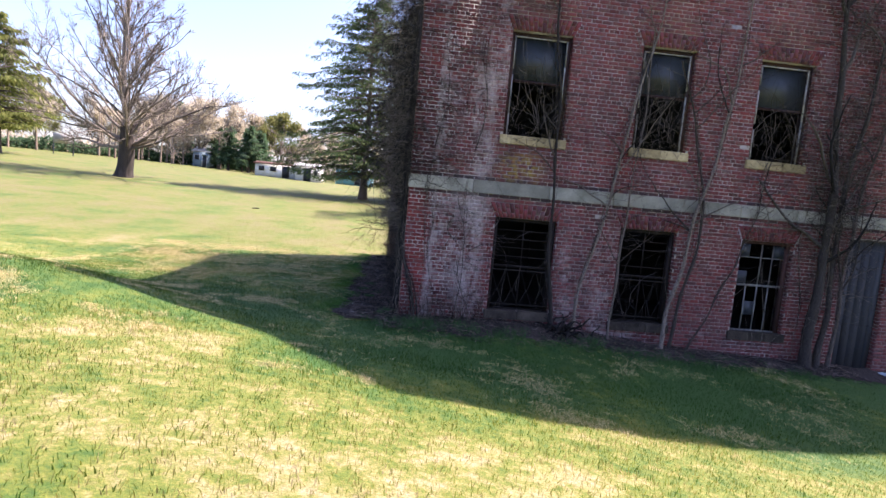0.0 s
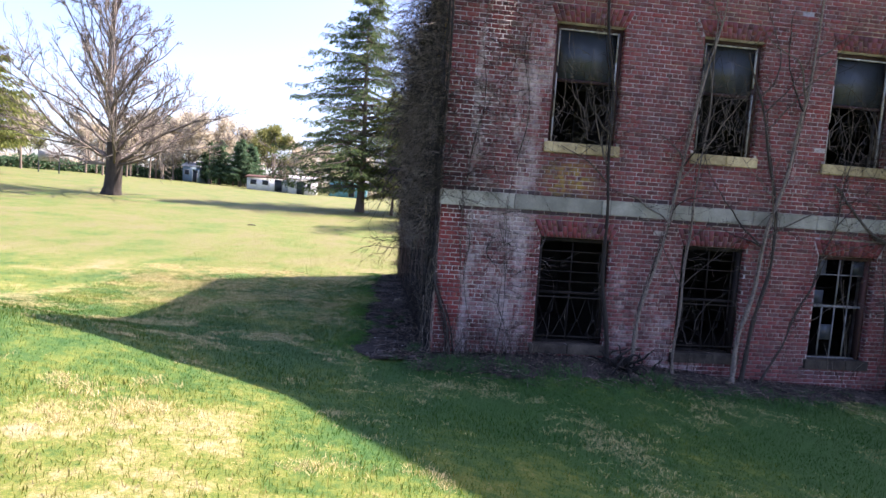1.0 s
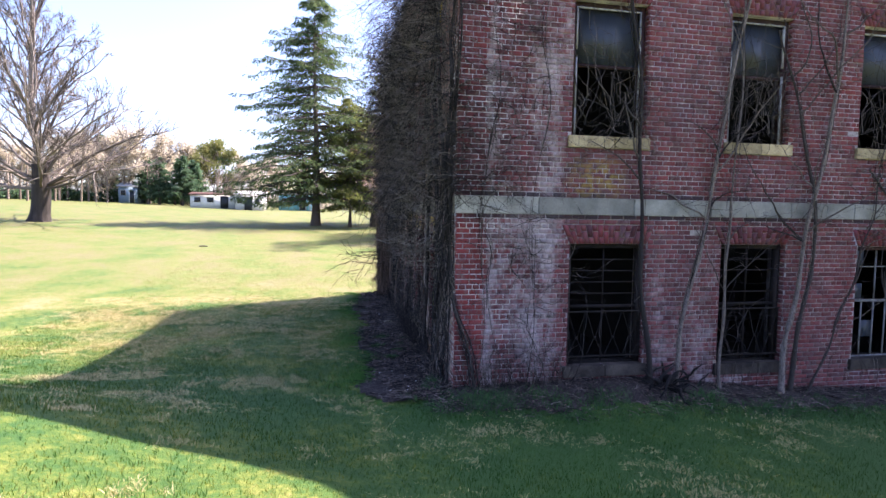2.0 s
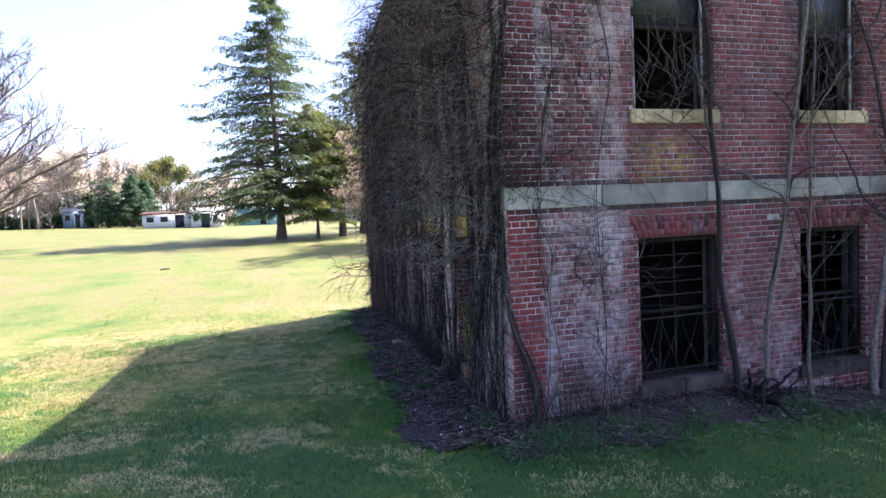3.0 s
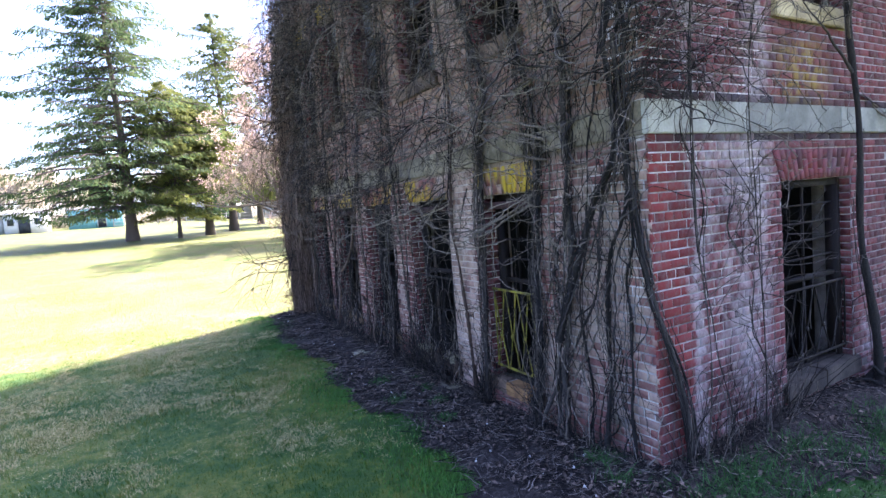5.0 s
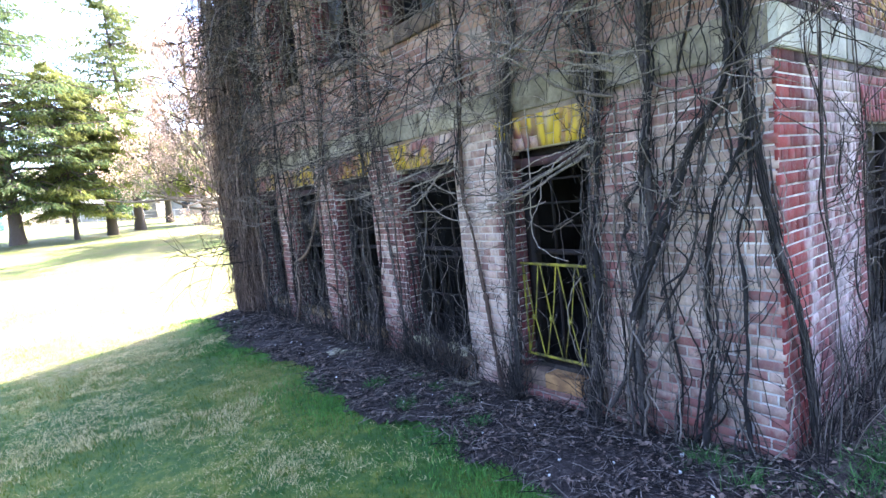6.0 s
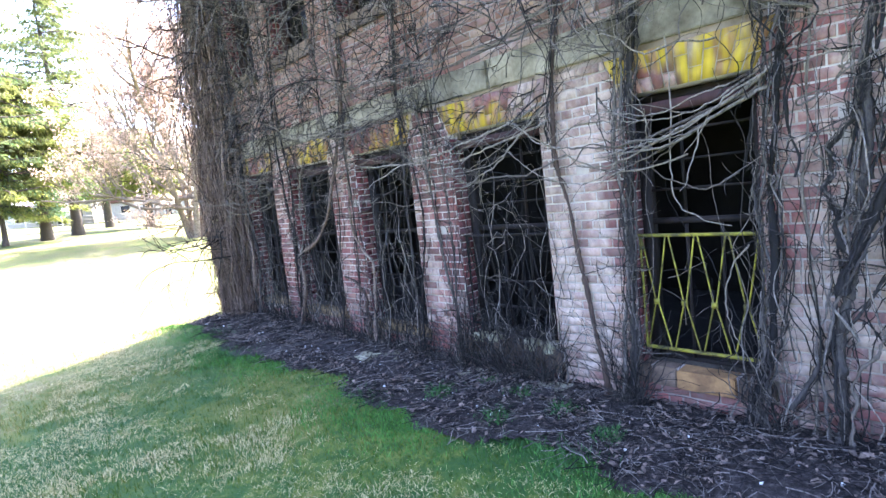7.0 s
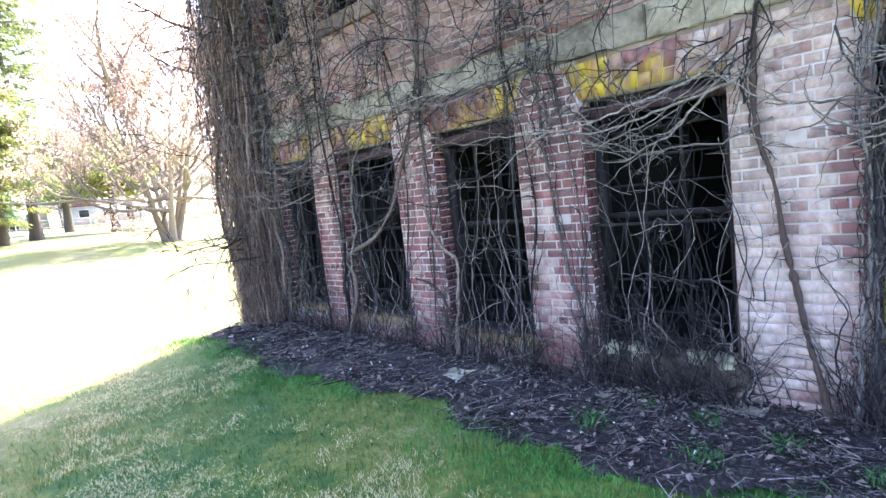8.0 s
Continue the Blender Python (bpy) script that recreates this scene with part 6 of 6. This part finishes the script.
def open_grown_tree(name, at, tall, reach, trunk_r, label, seed):
    """An old field tree: short dark bole, long low limbs that sweep out and lift, steeper ones above."""
    g = np.random.default_rng(seed)
    t = thing(name, label, "tree", at=at)
    bole = Build()
    zz = np.concatenate([np.linspace(-0.3, 3.4, 10), np.linspace(4.2, tall, 14)])
    lead = np.column_stack([0.25 * np.sin(zz * 0.45), 0.2 * np.sin(zz * 0.6 + 1), zz])
    rad = trunk_r * (1 - 0.86 * np.clip((zz - 2.5) / (tall - 2.5), 0, 1) ** 0.6) + 0.55 * trunk_r * np.exp(-np.maximum(zz + 0.2, 0) * 2.6)
    bole.tube(lead[:11], rad[:11], 12)
    part("trunk", bole, M_OAK_TRUNK, t, smooth=True)
    top = Build()
    top.tube(lead[10:], rad[10:] * 0.6, 8)
    part("leader", top, M_OAK, t, smooth=True)
    twigs = Build()

    def sweep(p, d, length, r0, r1, n, lift, wob, sides, into):
        pts, d = [np.array(p, float)], np.array(d, float) / np.linalg.norm(d)
        for _ in range(n):
            d = d + g.normal(0, wob, 3)
            d[2] += lift
            d /= np.linalg.norm(d)
            pts.append(pts[-1] + d * length / n)
        pts = np.array(pts)
        into.tube(pts, np.linspace(r0, r1, n + 1), sides)
        return pts

    def shoots(path, length, r, level):
        for _ in range((8, 6, 4)[level]):
            q = g.uniform(0.22, 1.0)
            i = min(len(path) - 2, int(q * (len(path) - 1)))
            along = path[i + 1] - path[i]
            along /= np.linalg.norm(along) + 1e-9
            d = along + g.normal(0, 0.5, 3) + (0, 0, 0.22)
            l = length * (0.62 - 0.25 * q) * g.uniform(0.6, 1.2)
            rr = max(0.011, r * (0.55 - 0.2 * q))
            s = sweep(path[i], d, l, rr, max(0.008, rr * 0.35), 5, 0.03, 0.17, 4 if level == 0 else 3, twigs)
            if level < 2:
                shoots(s, l, rr, level + 1)

    for n in range(62):
        u = (n + g.random()) / 62
        z = 2.4 + (tall - 7.5) * u ** 1.9
        a = n * 2.4 + g.normal(0, 0.3)
        rise = radians(4 + 66 * u ** 0.55 + g.normal(0, 8))
        l = reach * (1.06 - 0.42 * u) * g.uniform(0.75, 1.12)
        base = np.array([np.interp(z, zz, lead[:, k]) for k in range(3)])
        r = (0.14 - 0.08 * u) * g.uniform(0.7, 1.3)
        b = Build()
        limb = sweep(base, (math.cos(a) * math.cos(rise), math.sin(a) * math.cos(rise), math.sin(rise)), l, r, 0.022, 14, 0.012 if u > 0.2 else 0.0, 0.085, 6, b)
        part("limb", b, M_OAK, t, smooth=True)
        shoots(limb, l * 0.62, r * 0.8, 0)
    part("crown", twigs, M_OAK, t, kind="stuff")
    return t


open_grown_tree("oak_tree", ground_at(-23.3, 46.9), 21.0, 9.6, 0.60, "large leafless old tree standing alone on the lawn", 5)
conifer("spruce_tree", ground_at(-3.75, 52.7), 20.8, 9.0, 2.4, M_SPRUCE, "tall dark green spruce with drooping branches", 0.40, 11, 60, per=165, size=0.33, gap=0.24, bole=0.018, taper=0.62)
conifer("spruce_tree", ground_at(3.9, 57.0), 18.6, 7.6, 4.6, M_SPRUCE_LIT, "tall green spruce with a bare lower trunk", 0.26, 12, 28, per=150, size=0.36, gap=0.2, bole=0.019, taper=0.66)
conifer("pine_tree", ground_at(1.5, 52.6), 10.5, 3.6, 3.4, M_YEW, "yellow-green pine with a thick bare trunk", 0.4, 14, 24, gap=0.3, per=150, size=0.34, taper=0.5, bole=0.032)
conifer("cypress_tree", ground_at(-0.7, 51.2), 11.6, 3.8, 1.9, M_YEW, "bushy yellow-green conifer between taller spruces", 0.60, 13, 38, gap=0.45, per=140, size=0.30, taper=0.42, bole=0.010)
broadleaf("cherry_tree", ground_at(6.6, 41.0), 10.8, 13.0, 0.20, M_PALE_BARK, "spreading multi-stemmed tree with pale pink buds", (8, 6, 6, 3), 8, M_BLOSSOM, 52000, 0.12, 0.26, 0.9, 6, 0.008)
for x, y, h, s, seed in ((8.7, 70.4, 9.5, 4.6, 22), (9.9, 61.3, 8.5, 4.8, 23)):
    conifer("pine_tree", ground_at(x, y), h, s, 3.0, M_YEW, "broad yellow-green pine behind the lawn", 0.2, seed, 20, per=90, size=0.5, gap=0.2, taper=0.5, bole=0.040)

# ---- the far edge of the field ----
def far_broadleaf(seed, buds, label):
    return broadleaf("far_tree", (0, 0, -60), 11.5, 9.0, 0.2, M_OAK, label, (9, 5, 4), seed, buds, 6000, 0.36, 0.2, 0.6, 1, 0.03)


def scatter(model, places):
    for n, (x, y, k) in enumerate(places):
        c = copy_thing(model, Matrix.Translation(ground_at(x, y)) @ Matrix.Rotation(n * 2.4 + x, 4, "Z"))
        c.scale = (k, k, k)
    for o in (*model.children_recursive, model):
        bpy.data.objects.remove(o)


beige = far_broadleaf(31, M_BUD_BEIGE, "hazy beige tree in early bud at the field edge")
scatter(beige, [(-59.6, 92.4, 0.9), (-66, 84, 0.8), (-53, 100, 0.85), (-47, 103, 0.95), (-42, 102, 1.0), (-38.8, 103, 1.1), (-35.9, 98.7, 1.0), (-20.5, 112, 0.9), (-16, 118, 0.9), (-10, 120, 0.8), (-2, 118, 0.8),
                (10, 112, 1.0), (20, 96, 0.9), (27, 90, 1.0), (33, 84, 1.0), (17, 104, 0.9), (-75, 74, 0.8), (24, 74, 0.7), (-70, 88, 0.9), (-62, 96, 1.0), (-50, 108, 1.1), (-45, 98, 0.8), (-40, 110, 1.2), (-33, 104, 1.0), (-31, 112, 1.15), (-17, 108, 0.8), (-13, 112, 0.75), (-6, 114, 0.8), (1, 122, 0.9), (14, 98, 0.8), (22, 104, 1.0), (30, 78, 0.8)])
olive = far_broadleaf(32, M_BUD_OLIVE, "rounded tree with yellow-green spring leaves far off")
scatter(olive, [(-24.5, 106, 1.0), (-27.5, 110, 0.95), (-49, 68, 0.75), (-52, 72, 0.7), (5, 116, 0.8), (30, 100, 0.9), (-63, 100, 0.8)])
bare = far_broadleaf(33, None, "bare grey tree at the far field edge")
scatter(bare, [(-20.8, 104, 1.05), (-33, 108, 1.2), (-57, 104, 0.9)])
dark = conifer("far_conifer", (0, 0, -60), 9.5, 3.0, 1.4, M_PINE, "dark blue-green pine at the far field edge", 0.2, 34, 26, per=40, size=0.7, gap=0.05)
scatter(dark, [(-33.0, 99, 0.8), (-30, 95.4, 0.8), (-26.5, 95, 0.85), (-25.2, 97, 0.8), (-8, 104, 0.8), (2, 106, 0.9), (-44, 110, 1.25), (8, 100, 0.7)])
conifer("pine_tree", ground_at(-43.5, 61.4), 15.0, 6.5, 3.0, M_YEW, "large yellow-green pine at the edge of the lawn", 0.2, 35, 30, per=60, size=0.7, gap=0.2)

# brushwood along the far boundary, with a row of slim trunks in it
W2, P2 = Build(), Build()
g = np.random.default_rng(77)
n = 26000
bx = g.uniform(-85, 60, n)
by = 113 - 0.006 * bx ** 2 + g.normal(0, 2.0, n) - np.maximum(0, -bx - 45) * 0.55
bz = height(bx, by) + 3.4 * g.random(n) ** 1.3 * (0.7 + 0.3 * np.sin(bx * 0.37) * np.sin(bx * 0.11 + 1))
slivers(W2, np.column_stack([bx, by, bz]), g.normal(0, 1, (n, 3)) + (0, 0, 0.6), 0.55 * g.uniform(0.5, 1.5, n), 0.12 * g.uniform(0.5, 1.5, n))
H2 = Build()
n = 16000
hx = g.uniform(-85, -24, n)
hy = 108 - 0.006 * hx ** 2 + g.normal(0, 0.8, n) - np.maximum(0, -hx - 45) * 0.55
hz = height(hx, hy) + 2.0 * g.random(n) * (0.8 + 0.2 * np.sin(hx * 0.8))
slivers(H2, np.column_stack([hx, hy, hz]), g.normal(0, 1, (n, 3)) + (0, 0, 0.4), 0.5 * g.uniform(0.5, 1.5, n), 0.14 * g.uniform(0.5, 1.5, n))
tagged(part("far_hedge", H2, M_PINE, None, "low dark evergreen hedge along the far field", "stuff"), category="hedge")
tagged(part("far_brushwood", W2, M_BUD_BEIGE, None, "hazy beige brushwood along the far field edge", "stuff"), category="bushes")
for _ in range(38):
    x = g.uniform(-60, -22)
    y = 105 - 0.006 * x ** 2 + g.normal(0, 2.5) - max(0, -x - 45) * 0.5
    z = float(height(x, y))
    P2.tube([(x, y, z - 0.2), (x + g.normal(0, 0.1), y, z + 2.5), (x + g.normal(0, 0.4), y, z + 6.5)], (0.17, 0.14, 0.07), 5)
tagged(part("far_trunks", P2, M_PALE_BARK, None, "row of slim dark tree trunks far off", "stuff"), category="trees")

M_SIDING = simple("white_siding", (0.55, 0.56, 0.56), (0.72, 0.73, 0.72), 2, 0.7)
M_TEAL = simple("teal_siding", (0.10, 0.30, 0.36), (0.18, 0.42, 0.48), 2, 0.7)
M_BLUEWALL = simple("pale_blue_siding", (0.26, 0.38, 0.50), (0.36, 0.48, 0.60), 2, 0.7)
M_BROWN = simple("brown_roofing", (0.10, 0.055, 0.045), (0.17, 0.09, 0.07), 2, 0.8)
M_GREYROOF = simple("pale_grey_roofing", (0.32, 0.32, 0.33), (0.48, 0.48, 0.48), 2, 0.8)
M_DARKDOOR = simple("dark_blue_paint", (0.02, 0.025, 0.035), (0.05, 0.06, 0.075), 3, 0.5)


def shed(x0, x1, y, deep, tall, wall_m, roof_m, label, openings=(), rise=0.5, name="shed"):
    """A low far building: walls, a pitched roof with eaves, and its doors and windows set into the front."""
    z = float(height((x0 + x1) / 2, y)) - 0.2
    t = thing(name, label, "building", at=((x0 + x1) / 2, y, z))
    w = (x1 - x0) / 2
    b = Build()
    b.box((-w, 0, 0), (w, deep, tall + 0.2))
    part("wall", b, wall_m, t)
    b = Build()
    e = 0.25
    v = [(sx * (w + e), sy, sz) for sx in (-1, 1) for sy, sz in ((-e, tall + 0.15), (-e, tall + 0.3), (deep / 2, tall + 0.3 + rise), (deep + e, tall + 0.3), (deep + e, tall + 0.15))]
    b.add(v, [[0, 1, 6, 5], [1, 2, 7, 6], [2, 3, 8, 7], [3, 4, 9, 8], [4, 0, 5, 9]])
    b.add(v, [[0, 4, 3, 2, 1], [5, 6, 7, 8, 9]])
    part("roof", b, roof_m, t)
    for kind, a, q, lo, hi in openings:
        b = Build()
        b.box((a, -0.04, lo + 0.2), (q, 0.05, hi + 0.2))
        leaf = part(kind, b, M_DARKDOOR, t)
        b = Build()
        for bx in ((a - 0.09, a), (q, q + 0.09)):
            b.box((bx[0], -0.06, lo + 0.2), (bx[1], 0.05, hi + 0.2))
        b.box((a - 0.09, -0.06, hi + 0.2), (q + 0.09, 0.05, hi + 0.29))
        part(kind + "_frame", b, M_SIDING, leaf)
    return t


shed(-16.9, -13.0, 86.2, 4.5, 2.3, M_SIDING, M_GREYROOF, "small white shed with a dark door", (("door", -0.6, 0.5, 0.0, 1.95), ("window", -1.6, -1.0, 1.0, 1.7), ("window", 1.0, 1.5, 1.0, 1.7)))
shed(-23.4, -17.3, 87.5, 4.0, 2.0, M_SIDING, M_BROWN, "long low white shed with a brown roof", (("window", -2.5, -1.6, 0.9, 1.6), ("window", -0.7, 0.2, 0.9, 1.6), ("door", 1.2, 2.3, 0.0, 1.8)), 0.35)
shed(-11.4, -5.2, 93.0, 4.0, 2.6, M_TEAL, M_GREYROOF, "low teal mobile home at the field edge", (("window", -2.2, -1.2, 1.1, 1.9), ("door", 0.2, 1.1, 0.1, 2.0), ("window", 1.6, 2.5, 1.1, 1.9)), 0.3, "mobile_home")
shed(-36.6, -33.9, 97.0, 5.0, 2.6, M_BLUEWALL, M_GREYROOF, "pale blue house behind the tree trunks", (("window", -1.0, -0.3, 1.2, 2.0), ("door", 0.3, 1.0, 0.0, 1.9)), 0.8, "house")
shed(3.5, 13.5, 103.0, 6.0, 2.8, M_SIDING, M_GREYROOF, "long white house behind the far trees", (("window", -4.0, -2.8, 1.0, 2.0), ("window", -1.8, -0.6, 1.0, 2.0), ("door", 0.6, 1.6, 0.0, 2.0), ("window", 2.6, 3.8, 1.0, 2.0)), 1.0, "house")
shed(15.5, 26.0, 101.0, 6.0, 2.6, M_SIDING, M_BROWN, "long pale house behind the far trees", (("window", -4.0, -2.8, 1.0, 2.0), ("window", -1.0, 0.4, 1.0, 2.0), ("door", 2.0, 3.0, 0.0, 2.0)), 0.8, "house")

sign = thing("notice_board", "blank pale notice board on two dark posts", "sign", at=ground_at(-45.2, 75.6))
for dx in (-1.25, 1.25):
    b = Build()
    b.tube([(dx, 0, -0.3), (dx, 0, 1.4), (dx, 0, 2.9)], 0.07, 8)
    part("post", b, M_DARKDOOR, sign, smooth=True)
b = Build()
b.box((-1.25, -0.09, 1.5), (1.25, -0.02, 2.75))
part("board", b, M_GREYROOF, sign)

# wire fence with slim posts along the far side
fence = thing("far_fence", "slim grey post-and-wire fence along the far field", "fence")
posts = []
for i in range(34):
    x = -6 + i * 1.6
    y = 84 - 0.25 * max(0, x - 4)
    posts.append(ground_at(x, y))
    b = Build()
    b.tube([(x, y, posts[-1][2] - 0.2), (x, y, posts[-1][2] + 0.6), (x, y, posts[-1][2] + 1.25)], 0.05, 6)
    part("post", b, M_GREYROOF, fence)
for zz in (0.4, 0.8, 1.2):
    b = Build()
    b.tube(np.array(posts) + (0, 0, zz), 0.02, 4)
    part("wire", b, M_GREYROOF, fence)

# small things on the lawn
M_SCRAP = simple("pale_blue_plastic", (0.35, 0.48, 0.60), (0.55, 0.66, 0.75), 6, 0.4)
S = Build()
g = np.linspace(0, 1, 8)
gxx, gyy = np.meshgrid(g, g)
hz = np.array([0.06 * noise.noise((a * 4, c * 4, 9)) for a, c in zip(gxx.ravel(), gyy.ravel())])
pts = np.column_stack([10.3 + gxx.ravel() * 0.7, 9.75 + gyy.ravel() * 0.4, height(10.3 + gxx.ravel() * 0.7, 9.75 + gyy.ravel() * 0.4) + 0.08 + hz])
ii, jj = np.meshgrid(np.arange(7), np.arange(7))
aa = (jj * 8 + ii).ravel()
S.add(np.concatenate([pts, pts - (0, 0, 0.012)]), np.concatenate([np.column_stack([aa, aa + 1, aa + 9, aa + 8]), np.column_stack([aa + 64, aa + 72, aa + 73, aa + 65])]))
tagged(part("plastic_sheet", S, M_SCRAP, None, "crumpled pale blue plastic scrap by the wall", smooth=True), category="litter")
b = Build()
x, y = -8.7, 33.2
b.tube([(x - 0.22, y, float(height(x, y)) + 0.03), (x, y + 0.05, float(height(x, y)) + 0.05), (x + 0.25, y - 0.05, float(height(x, y)) + 0.03)], (0.03, 0.04, 0.02), 6)
tagged(part("fallen_branch", b, M_OAK, None, "short fallen branch lying on the lawn", smooth=True), category="branch")

# ---- single bricks last ----
single_bricks(wall_front, front, front_singles, M_BRICK_FRONT)
single_bricks(wall_side, side, side_singles, M_BRICK_SIDE)
